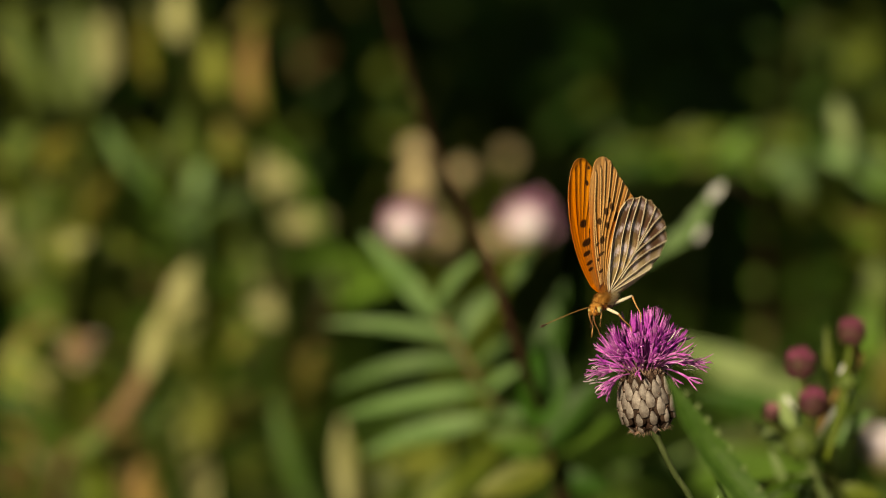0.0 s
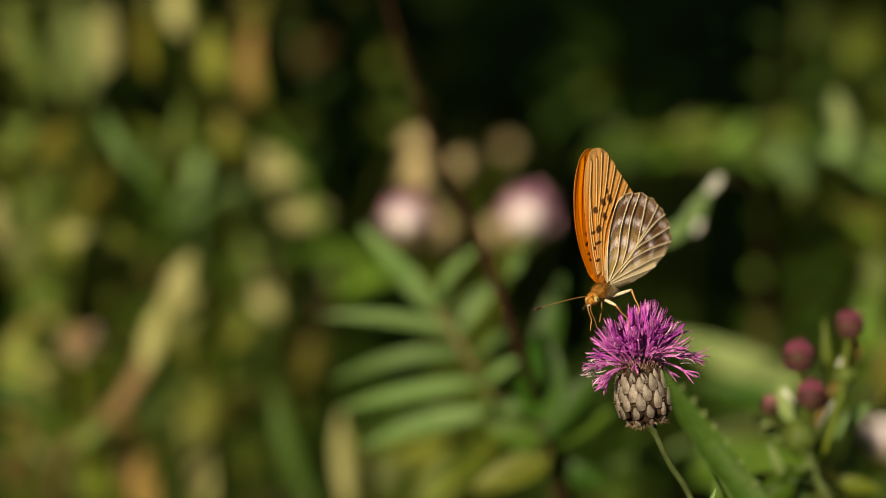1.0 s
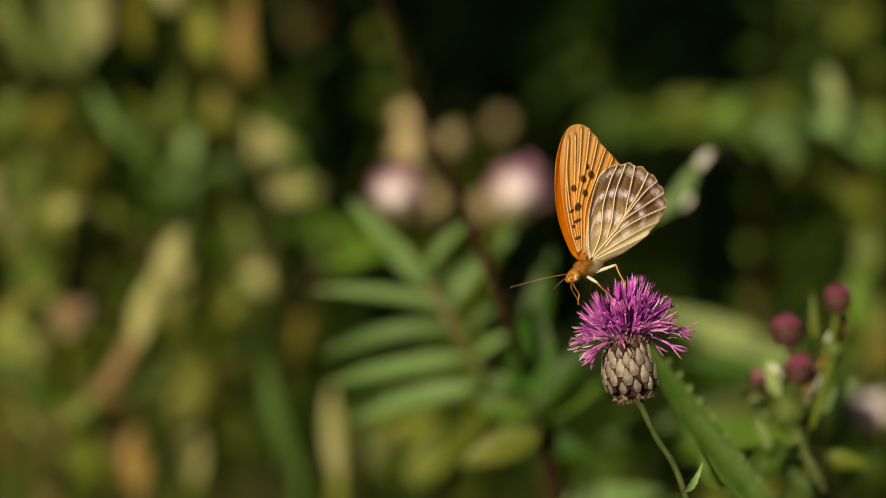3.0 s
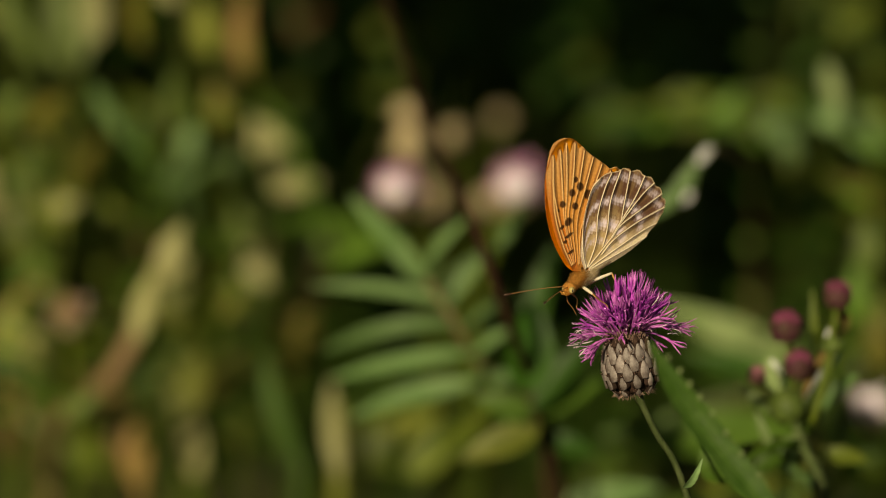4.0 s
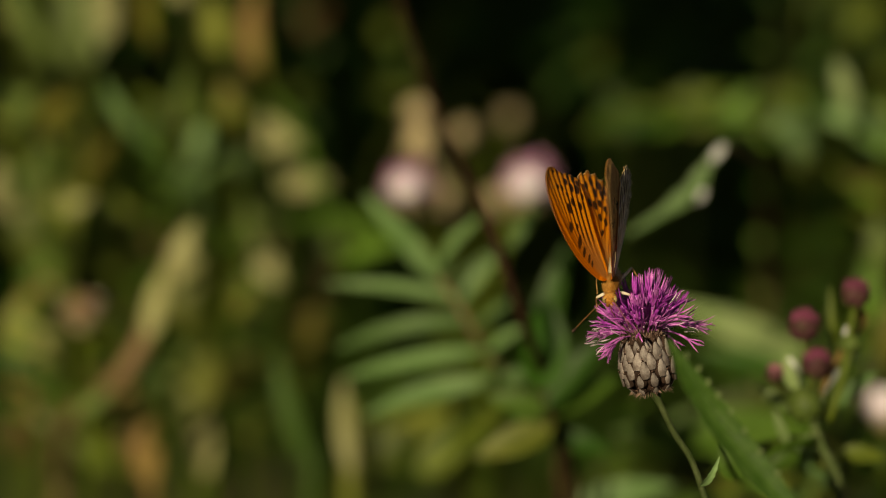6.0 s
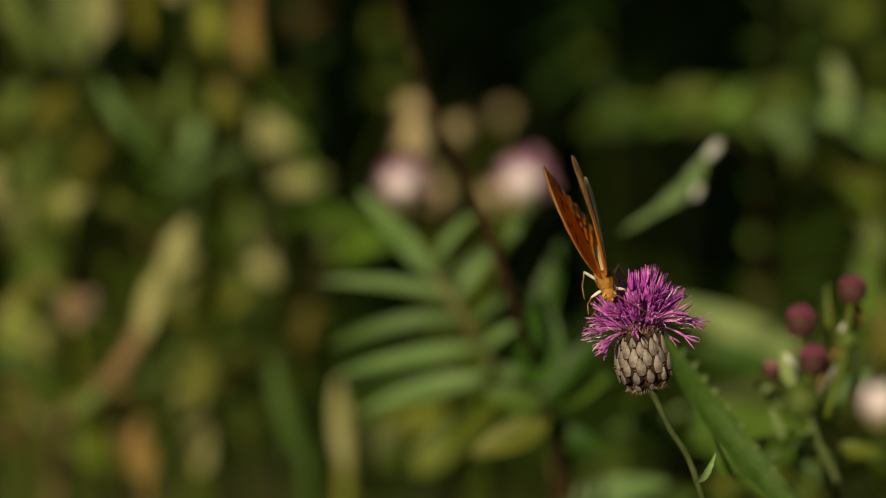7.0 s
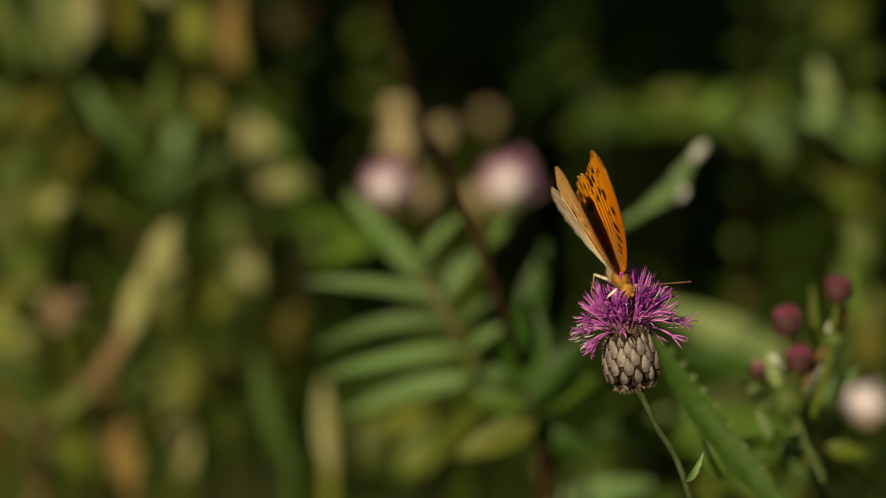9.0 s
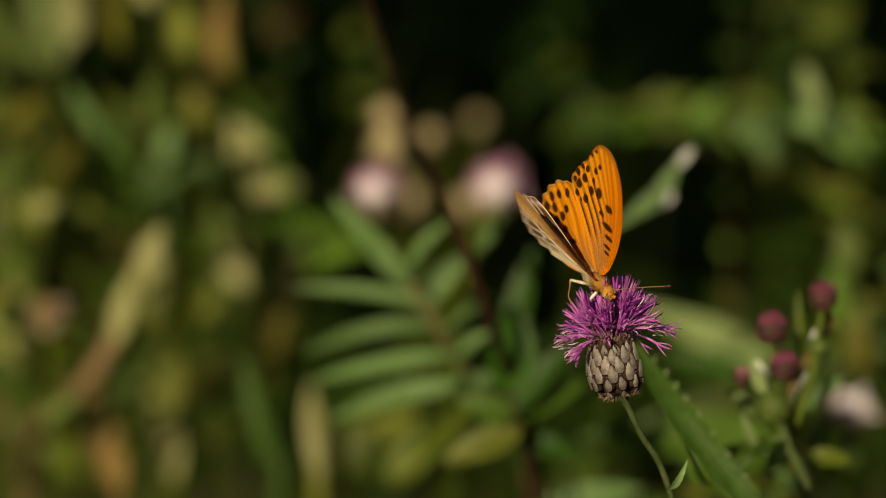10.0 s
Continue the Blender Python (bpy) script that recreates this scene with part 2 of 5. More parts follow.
def thing(name, at, label, category, group="", kind=""):
    ob = new(name)
    ob.location = at
    ob.empty_display_size = 0.02
    return tagged(ob, label, category, group, kind)


def rooted(name, p, label, category, group=""):
    """A plant: an empty on the ground under p; its parts are given in the world's space less this foot."""
    foot = Vector((p[0], p[1], 0))
    return thing(name, foot, label, category, group), foot


def grown(name, bm, material, plant, label=""):
    """A part of a plant whose bmesh is in the world's space."""
    bmesh.ops.translate(bm, verts=bm.verts, vec=-(plant.location + (plant.parent.location if plant.parent else Vector())))
    return part(name, bm, material, plant, label)


# ---- the butterfly's way ----
FLIGHT = [  # seconds, place in mm, roll, pitch, heading, opening of the left and the right wings, sweep of the fore and the hind wings, droop of the right hind wing
    (0.0, 39.58, 617.00, -11.40, 0.7, 19.7, 235.8, 3.8, 6.2, 0.3, -5.3, 0.0),
    (0.5, 39.58, 617.01, -11.60, 1.9, 15.4, 234.7, -0.4, 4.5, 0.1, -4.8, 0.0),
    (1.0, 40.02, 617.00, -10.93, 1.8, 13.5, 232.4, -0.3, 3.5, -0.2, -4.3, 0.0),
    (2.0, 39.84, 616.88, -10.67, 0.7, 13.1, 231.6, -0.6, 1.3, -0.7, -3.3, 0.0),
    (2.5, 39.59, 616.89, -10.07, 0.4, 13.7, 227.7, -0.6, 1.3, -1.0, -2.8, 0.0),
    (3.8, 38.11, 616.82, -14.47, -6.4, 26.2, 216.1, -1.1, -0.8, 1.1, -5.1, 0.0),
    (4.0, 37.98, 616.82, -14.76, -7.5, 26.5, 216.6, -1.9, -0.3, 1.4, -5.4, 0.0),
    (4.5, 37.44, 616.80, -16.34, -11.0, 33.9, 219.7, 1.2, -2.2, 2.2, -6.3, 0.0),
    (5.0, 38.77, 616.81, -16.46, -5.6, 35.4, 233.1, 1.6, -2.1, 1.7, -6.2, 0.0),
    (5.5, 41.44, 616.87, -14.70, 2.7, 32.3, 255.2, 2.9, 9.1, 2.6, -8.5, 0.0),
    (5.7, 41.34, 616.83, -16.01, 4.7, 39.9, 255.6, 9.6, 12.2, 2.7, -8.7, 0.0),
    (6.8, 39.44, 616.69, -17.10, 16.0, 45.0, 276.9, 2.4, 20.5, 2.4, -24.3, 7.4),
    (7.0, 40.24, 616.68, -16.83, 17.0, 38.2, 279.3, -3.0, 14.5, 2.5, -24.6, 7.4),
    (7.2, 40.27, 616.65, -16.24, 17.6, 36.8, 282.0, -2.2, 8.4, 3.5, -26.0, 5.0),
    (7.5, 41.91, 616.59, -16.70, 19.9, 39.0, 283.2, 2.2, 5.7, 5.0, -28.2, 1.5),
    (7.8, 42.72, 616.56, -17.01, 21.2, 32.0, 289.7, 5.6, 18.8, 2.9, -14.9, 0.6),
    (8.0, 44.15, 616.54, -16.52, 19.8, 22.3, 288.6, 11.8, 19.9, 1.4, -6.0, 0.0),
    (8.2, 44.93, 616.54, -14.31, 22.4, 27.2, 302.0, 9.0, 23.3, 1.4, -6.8, 0.0),
    (8.5, 46.54, 616.45, -16.37, 24.3, 30.8, 295.5, -1.9, 11.0, 1.3, -7.9, 0.0),
    (8.8, 46.26, 616.41, -16.99, 22.9, 24.6, 289.5, -0.6, 10.7, 2.2, -12.2, 0.0),
    (9.0, 46.72, 616.39, -16.43, 22.9, 31.6, 293.5, 0.5, 15.2, 2.8, -15.2, 0.0),
    (9.4, 46.52, 616.35, -16.34, 23.7, 29.3, 295.6, 2.5, 17.6, 2.4, -15.2, 0.0),
    (9.5, 46.11, 616.35, -16.16, 23.9, 28.9, 295.3, 1.6, 16.5, 2.3, -15.2, 0.0),
    (9.7, 44.36, 616.35, -16.14, 26.4, 31.8, 295.0, 4.0, 12.8, 2.3, -16.9, -6.4),
    (10.0, 45.19, 616.32, -15.32, 30.6, 29.9, 304.1, 19.1, 22.8, 2.3, -19.5, -16.0),
]


# ---- ground ----
def build_ground():
    bm = bmesh.new()
    n = 60
    grid = []
    for i in range(n + 1):
        row = []
        for j in range(n + 1):
            x, y = ((2 * i / n - 1) ** 3) * 300, ((2 * j / n - 1) ** 3) * 300 + 1.0
            row.append(bm.verts.new((x, y, 0.012 * noise.noise(Vector((x * 2, y * 2, 0))) - 0.01)))
        grid.append(row)
    for i in range(n):
        for j in range(n):
            bm.faces.new((grid[i][j], grid[i + 1][j], grid[i + 1][j + 1], grid[i][j + 1]))
    return tagged(part("ground", bm, SOIL, None), "dark woodland soil under the wild plants", "ground", kind="structure")


build_ground()


# ---- the knapweed flower ----
HEAD = spot(1133, 641, 0.622)                      # top of the involucre
HEAD_LOW = spot(1151, 757, 0.624)                  # where it sits on its stem
AX = (HEAD - HEAD_LOW).normalized()
TALL = (HEAD - HEAD_LOW).length


def bract_mesh(w, h, seed, brown=False):
    """A pointed, domed bract: grey face, brown margin, a fringe of bristles on its upper edge. Y is out, Z up."""
    rng = random.Random(seed)
    bm = bmesh.new()
    outline = lambda s: w * 0.5 * (0.74 + 0.26 * math.sin(math.pi * s / 0.76) if s < 0.38 else max(0.0, 1 - ((s - 0.38) / 0.62) ** 1.35))
    rows = []
    n = 9
    for i in range(n + 1):
        s = i / n
        hw = max(outline(s), 0.02 * w)
        row = []
        for q in (-1.0, -0.58, -0.32, 0, 0.32, 0.58, 1.0):
            dome = 0.42 * w * (1 - q * q) * (1 - 0.55 * s)
            row.append(bm.verts.new((q * hw, dome + 0.07 * h * s - 0.05 * w, s * h)))
        rows.append(row)
    for i, (r, t) in enumerate(zip(rows, rows[1:])):
        for j in range(6):
            f = bm.faces.new((r[j], r[j + 1], t[j + 1], t[j]))
            f.material_index = 1 if brown or j in (0, 5) or i >= n - 1 else 0
    back = [bm.verts.new(v.co + Vector((0, -0.10 * w, 0))) for v in rows[0]]
    for j in range(6):
        bm.faces.new((back[j], back[j + 1], rows[0][j + 1], rows[0][j])).material_index = 1
    for k, (i, j) in enumerate(((4, 0), (5, 0), (6, 0), (8, 0), (9, 1), (9, 3), (9, 5), (8, 6), (6, 6), (5, 6), (4, 6))):
        root = rows[i][j]
        q = (j - 3) / 3
        out = Vector((q * 0.8 + rng.uniform(-0.2, 0.2), rng.uniform(0.1, 0.7), 0.55)).normalized()
        a, b = bm.verts.new(root.co + Vector((0.03 * w, 0, 0.01 * h))), bm.verts.new(root.co + Vector((0, -0.03 * w, 0.01 * h)))
        c = bm.verts.new(root.co + out * (0.19 * h * rng.uniform(0.7, 1.4)))
        for f in ((root, a, c), (a, b, c), (b, root, c)):
            bm.faces.new(f).material_index = 2 if k % 2 == 0 else 1
    return mesh_of("bract", bm, (SCALE_FACE, SCALE_EDGE, BRISTLE))


def floret_mesh(length, spread, lobes, seed, deep=False):
    """A tubular floret from the origin: rises along Z, bends out along X by spread, and parts into narrow lobes."""
    rng = random.Random(seed)
    bm = bmesh.new()
    path = []
    for i in range(7):
        s = i / 6
        ang = spread * (0.25 + 0.75 * s)
        path.append(Vector((math.sin(ang) * length * s * 0.74, 0.02 * length * math.sin(3 * s + seed), math.cos(ang) * length * s * 0.74)))
    tube(bm, path, (0.00024, 0.00022, 0.00030, 0.00048), 6)
    end = path[-1]
    way = (path[-1] - path[-2]).normalized()
    across = Vector((0, 1, 0))
    up = across.cross(way)
    for k in range(lobes):
        a = 2 * math.pi * (k + rng.uniform(-0.2, 0.2)) / lobes
        out = (across * math.cos(a) + up * math.sin(a))
        ln = length * rng.uniform(0.22, 0.38)
        fl = rng.uniform(0.25, 0.55)
        curl = rng.uniform(-0.25, 0.35)
        pts = [end + out * 0.0002, end + way * ln * 0.4 + out * ln * fl * 0.45,
               end + way * ln * 0.8 + out * ln * fl * 0.85 + up * curl * ln * 0.2,
               end + way * ln * (1.05 - 0.3 * abs(curl)) + out * ln * fl + up * curl * ln * 0.8]
        tube(bm, pts, (0.00034, 0.00042, 0.00031, 0.00006), 4, 0.45, n=6)
    return mesh_of("floret", bm, (PETAL_DEEP if deep else PETAL,))


def spike_mesh(length, seed):
    """An inner floret, narrow and upright, its tip parting into thin lobes."""
    rng = random.Random(seed)
    bm = bmesh.new()
    b = [rng.uniform(-0.12, 0.12) * length for _ in range(4)]
    neck = Vector((b[0] * 0.8, b[1] * 0.8, length * 0.66))
    tube(bm, [(0, 0, 0), (b[0] * 0.3, b[1] * 0.3, length * 0.3), neck], (0.00024, 0.00026, 0.00042), 5, 0.8, n=6)
    for k in range(4):
        a = 1.57 * k + rng.uniform(-0.5, 0.5)
        out = Vector((math.cos(a), math.sin(a), 0))
        ln = length * rng.uniform(0.24, 0.38)
        fl = rng.uniform(0.04, 0.26)
        tube(bm, [neck, neck + Vector((b[2] * 0.1, b[3] * 0.1, 0.45 * ln)) + out * ln * fl * 0.7, neck + Vector((b[2] * 0.3, b[3] * 0.3, ln)) + out * ln * fl],
             (0.00034, 0.00038, 0.00028, 0.00006), 4, 0.5, n=6)
    return mesh_of("floret", bm, (PETAL_DEEP if seed % 2 else PETAL,))


def style_mesh(length, seed):
    """A pale curling style or turned lobe."""
    rng = random.Random(seed)
    bm = bmesh.new()
    c = rng.uniform(-0.5, 0.5)
    tube(bm, [(0, 0, 0), (0.02 * length, c * 0.15 * length, length * 0.4), (0.10 * length, c * 0.4 * length, length * 0.75),
              (0.30 * length, c * 0.7 * length, length * 0.95)], (0.00014, 0.00024, 0.0003, 0.00008), 5, 0.5, n=8)
    return mesh_of("style", bm, (STYLE,))


def turned(p, out, lean):
    """A pose at p whose Z leans from the head's axis toward out by lean radians, X pointing outward."""
    z = (AX * math.cos(lean) + out * math.sin(lean)).normalized()
    y = AX.cross(out).normalized()
    x = y.cross(z).normalized()
    m = Matrix((x, y, z)).transposed().to_4x4()
    m.translation = p
    return m


def build_knapweed():
    rng = random.Random(11)
    plant, foot = rooted("knapweed", spot(1250, 960, 0.63) + Vector((0.14, 0.02, 0)), "knapweed in full purple bloom on a thin ridged green stem", "flower")
    foot_inv = Matrix.Translation(-plant.location)
    e1 = (Vector((1, 0, 0)) - AX * AX.x).normalized()
    e2 = AX.cross(e1)
    # stem with a thickened top
    bm = bmesh.new()
    low = spot(1222, 882, 0.628)
    tail = spot(1250, 960, 0.63)
    tube(bm, [HEAD_LOW + AX * 0.0012, spot(1166, 782, 0.624), spot(1192, 835, 0.626), low, tail, *to_ground(tail, (0.14, 0.02))],
         (0.0020, 0.0008, 0.0008, 0.0008, 0.0009, 0.0010, 0.0012, 0.0014, 0.0018, 0.002), 9, n=46)
    grown("stem", bm, STEM_GREEN, plant, "thin ridged grey-green stem")
    # small leaf on the stem
    bm = bmesh.new()
    blade(bm, spot(1238, 928, 0.628), spot(1272, 876, 0.622), 0.0019, 0.22, (0.2, -1, 0.2), 0.5, 12, 0.12)
    grown("leaf", bm, LEAF_FERN, plant, "small curled leaf on the stem")
    # involucre core
    bm = bmesh.new()
    prof = lambda s: 0.001 * float(np.interp(s, (0, 0.06, 0.18, 0.38, 0.6, 0.8, 1.0), (3.0, 4.5, 5.35, 5.6, 5.2, 4.4, 3.6)))
    rings = []
    for i in range(13):
        s = i / 12
        rings.append([bm.verts.new(HEAD_LOW + AX * TALL * s + prof(s) * 0.93 * (e1 * math.cos(a) + e2 * math.sin(a)))
                      for a in (2 * math.pi * j / 20 for j in range(20))])
    for a, b in zip(rings, rings[1:]):
        for j in range(20):
            bm.faces.new((a[j], a[(j + 1) % 20], b[(j + 1) % 20], b[j]))
    bm.faces.new(list(reversed(rings[0])))
    bm.faces.new(rings[-1])
    head = grown("involucre", bm, SCALE_EDGE, plant, "egg-shaped head of overlapping grey-brown bracts")
    # bracts in staggered rows, low ones last so that each row lies over the one above
    kinds = [bract_mesh(0.0041, 0.0048, k) for k in range(4)]
    brown = [bract_mesh(0.0034, 0.0046, 10 + k, True) for k in range(2)]
    for row in range(7):
        s = 0.01 + row * 0.122
        count = 9 if row == 0 else 11
        for k in range(count):
            a = 2 * math.pi * (k + 0.5 * (row % 2)) / count + rng.uniform(-0.04, 0.04)
            out = e1 * math.cos(a) + e2 * math.sin(a)
            slope = (prof(min(1, s + 0.12)) - prof(s)) / (TALL * 0.12)
            z = (AX + out * slope).normalized()
            x = (-e1 * math.sin(a) + e2 * math.cos(a))
            y = z.cross(x)
            if y.dot(out) < 0:
                x, y = -x, -y
            m = Matrix((x, y, z)).transposed().to_4x4()
            m = m @ pose(0, 0, 0, rng.uniform(-4, 3), rng.uniform(-5, 5), rng.uniform(-4, 4))
            size = rng.uniform(0.92, 1.06) * (0.55 if row == 0 else 0.82 if row == 1 else 0.72 if row >= 5 else 1.0)
            m = m @ Matrix.Diagonal((size, size, size, 1))
            m.translation = HEAD_LOW + AX * (TALL * s) + out * (prof(s) * 0.97 + 0.00014 * (7 - row))
            shared("bract", brown[k % 2] if row >= 6 else kinds[rng.randrange(4)], head, foot_inv @ m)
    # brown bristly fringe under the florets and ragged ends at the foot
    bm = bmesh.new()
    for k in range(560):
        low = k >= 460
        s = rng.uniform(0.76, 1.0) if not low else rng.uniform(0.0, 0.05)
        a = rng.uniform(0, 2 * math.pi)
        out = e1 * math.cos(a) + e2 * math.sin(a)
        p = HEAD_LOW + AX * (TALL * s) + out * (prof(s) + 0.0003)
        way = (out * (rng.uniform(0.3, 0.9) if low else rng.uniform(0.05, 0.30)) + AX * (-0.5 if low else 1.0) + e1 * rng.uniform(-0.15, 0.15)).normalized()
        ln = rng.uniform(0.0010, 0.0024)
        tube(bm, [p - out * 0.0004, p + way * ln * 0.6, p + way * ln + out * 0.0002], (0.00010, 0.00008, 0.00003), 3)
    grown("fringe", bm, BRISTLE, plant, "brown bristly fringe of the bracts")
    # florets: outer ones spread wide and part into lobes, inner ones stand upright
    outer = [floret_mesh(0.0150, 0.45, 5, k) for k in range(5)]
    middle = [floret_mesh(0.0130, 0.22, 5, 20 + k, True) for k in range(5)]
    inner = [spike_mesh(0.0150, 40 + k) for k in range(6)]
    pale = [style_mesh(0.0060, 60 + k) for k in range(5)]
    top = HEAD - AX * 0.0022
    for ring, (kinds, count, r, lean, size) in enumerate((
            (outer, 17, 0.0034, 1.50, 0.76), (outer, 19, 0.0032, 1.08, 0.82), (middle, 22, 0.0030, 0.72, 0.88),
            (middle, 18, 0.0022, 0.42, 0.90), (inner, 26, 0.0030, 0.68, 0.92), (inner, 26, 0.0022, 0.46, 1.0), (inner, 15, 0.0012, 0.26, 1.01))):
        for k in range(count):
            a = 2 * math.pi * (k + 0.37 * ring + rng.uniform(-0.3, 0.3)) / count
            out = e1 * math.cos(a) + e2 * math.sin(a)
            rise = 0.55 * max(0.0, -out.y) if ring < 3 else 0.0
            m = turned(top + out * r, out, lean * (1 - rise) + (rng.uniform(-0.30, 0.42) if ring == 0 else rng.uniform(-0.18, 0.18)))
            sc = size * rng.uniform(0.74, 1.12) * (1 - 0.20 * max(0.0, -out.x))
            m = m @ pose(0, 0, 0, 0, 0, rng.uniform(-25, 25)) @ Matrix.Diagonal((sc, sc, sc, 1))
            shared("floret", kinds[rng.randrange(len(kinds))], plant, foot_inv @ m)
    for k in range(50):
        a = 2 * math.pi * (k + rng.uniform(-0.4, 0.4)) / 40 if k < 40 else rng.choice((0.0, math.pi)) + rng.uniform(-0.5, 0.5)
        out = e1 * math.cos(a) + e2 * math.sin(a)
        lean = (rng.choice((1.25, 1.45, 1.0, 0.8)) if k < 40 else 1.65) + rng.uniform(-0.15, 0.15)
        reach = rng.uniform(0.005, 0.0105) if k < 40 else rng.uniform(0.008, 0.011)
        p = top + (AX * math.cos(lean) + out * math.sin(lean)) * reach + out * 0.002
        m = turned(p, out, lean + rng.uniform(-0.3, 0.5)) @ pose(0, 0, 0, 0, 0, rng.uniform(-180, 180))
        sc = rng.uniform(0.36, 0.62)
        shared("style", pale[rng.randrange(5)], plant, foot_inv @ m @ Matrix.Diagonal((sc, sc, sc, 1)))
    return plant


build_knapweed()


# ---- the butterfly ----
MM = 0.001
FORE_EDGE = [(0.0, 0.5), (2.6, 2.4), (4.0, 7.0), (4.6, 13.0), (3.6, 20.0), (1.5, 26.4), (-1.5, 30.7), (-4.4, 32.8), (-7.8, 32.6), (-10.2, 31.0),
             (-11.8, 28.6), (-13.2, 25.8), (-15.2, 23.0), (-17.2, 20.0), (-18.4, 17.0), (-17.6, 15.2), (-13.8, 11.6), (-8.0, 6.6), (-3.0, 1.8)]
HIND_EDGE = [(-0.4, 0.4), (0.2, 4.4), (-1.2, 9.1), (-3.6, 14.3), (-7.8, 19.6), (-12.4, 20.9), (-17.4, 20.6), (-21.6, 19.0), (-24.8, 16.6), (-27.2, 13.5),
             (-28.6, 10.3), (-29.0, 7.2), (-27.3, 4.9), (-23.5, 2.6), (-19.3, 0.8), (-13.7, -0.5), (-7.4, -0.8)]
ORANGE, ORANGE_RED, SPOT_BROWN = (0.75, 0.275, 0.020), (0.72, 0.17, 0.006), (0.042, 0.016, 0.006)
BUFF, BUFF_PALE, OLIVE = (0.66, 0.29, 0.07), (0.72, 0.40, 0.15), (0.50, 0.30, 0.14)
SILVER, UMBER, CREAM_VEIN = (0.88, 0.78, 0.90), (0.115, 0.055, 0.034), (0.92, 0.79, 0.60)
# (along, out, size along, size out) of dark spots, millimetres
FORE_SPOTS = [(-16.6, 20.3, 1.0, 0.9), (-15.0, 22.9, 0.9, 0.7), (-12.9, 23.4, 0.6, 0.8), (-9.5, 24.8, 0.7, 0.8), (-8.2, 26.7, 0.5, 0.6), (-13.4, 20.4, 1.0, 1.0),
              (-9.8, 21.8, 0.7, 0.8), (-15.4, 17.6, 1.0, 1.0), (-15.4, 14.9, 0.9, 0.8), (-10.1, 18.7, 1.0, 1.0), (-7.0, 19.8, 1.0, 1.2), (-11.6, 15.5, 1.0, 1.0),
              (-13.4, 14.1, 0.6, 0.5), (-2.1, 18.2, 1.3, 0.8), (-1.2, 13.6, 1.9, 0.7), (0.2, 11.2, 1.4, 0.5), (0.4, 8.8, 1.3, 0.4), (0.8, 7.3, 1.0, 0.35),
              (-13.4, 26.4, 0.5, 0.5), (-12.0, 28.0, 0.5, 0.5), (-10.4, 29.9, 0.4, 0.4), (-17.2, 17.8, 0.6, 0.7), (-4.4, 15.6, 0.9, 0.6)]
HIND_SPOTS = [(-22.2, 15.8, 1.1, 1.0), (-25.0, 12.7, 1.1, 1.0), (-21.0, 13.2, 1.0, 1.0), (-26.6, 9.6, 1.0, 1.0), (-23.6, 10.4, 1.0, 1.0), (-20.0, 10.2, 0.8, 0.8),
              (-24.5, 7.4, 0.9, 0.8), (-20.9, 7.3, 1.0, 0.9), (-16.0, 8.6, 0.9, 0.7), (-17.0, 6.3, 1.0, 0.7), (-17.3, 11.6, 0.9, 0.9), (-12.1, 6.3, 0.9, 0.4),
              (-18.5, 17.2, 1.0, 0.9), (-15.0, 14.0, 0.8, 0.8), (-14.4, 18.2, 0.9, 0.9), (-22.5, 4.6, 0.8, 0.7)]
UNDER_SPOTS = [(-4.2, 20.3, 0.8, 0.8), (-7.1, 20.5, 0.9, 0.9), (-0.3, 19.2, 0.7, 0.7), (-3.7, 16.9, 0.8, 0.8), (1.4, 18.4, 0.3, 0.4), (-0.1, 14.5, 1.1, 0.8),
               (2.2, 14.2, 0.7, 0.4), (1.0, 11.3, 1.2, 0.35), (2.6, 10.4, 0.5, 0.4), (1.9, 7.2, 0.9, 0.35), (-6.6, 22.7, 0.6, 0.6), (-8.6, 17.6, 1.0, 1.0), (-11.0, 14.5, 1.0, 1.0)]
FORE_VEINS = [((2.4, 4.0), (2.6, 14.0), (1.0, 23.0), (-2.6, 31.0)), ((2.8, 4.0), (3.6, 10.0), (3.0, 18.0), (0.0, 26.0)), ((2.0, 4.0), (1.2, 14.0), (-1.5, 22.0), (-5.2, 31.2)), ((2.0, 4.0), (0.6, 14.5), (-3.0, 22.0), (-7.8, 32.0)),
              ((1.8, 4.0), (-0.4, 15.0), (-5.0, 22.0), (-10.2, 30.6)), ((1.2, 4.0), (-1.6, 14.5), (-6.8, 21.0), (-12.0, 27.8)), ((0.6, 3.0), (-2.6, 13.0), (-8.4, 19.5), (-13.8, 25.0)),
              ((0.2, 3.0), (-3.0, 10.5), (-9.6, 17.0), (-15.6, 22.2)), ((-0.2, 2.6), (-3.8, 8.0), (-10.6, 14.6), (-17.4, 19.4)), ((-1.0, 2.0), (-6.0, 7.0), (-12.0, 12.0), (-18.0, 16.4))]
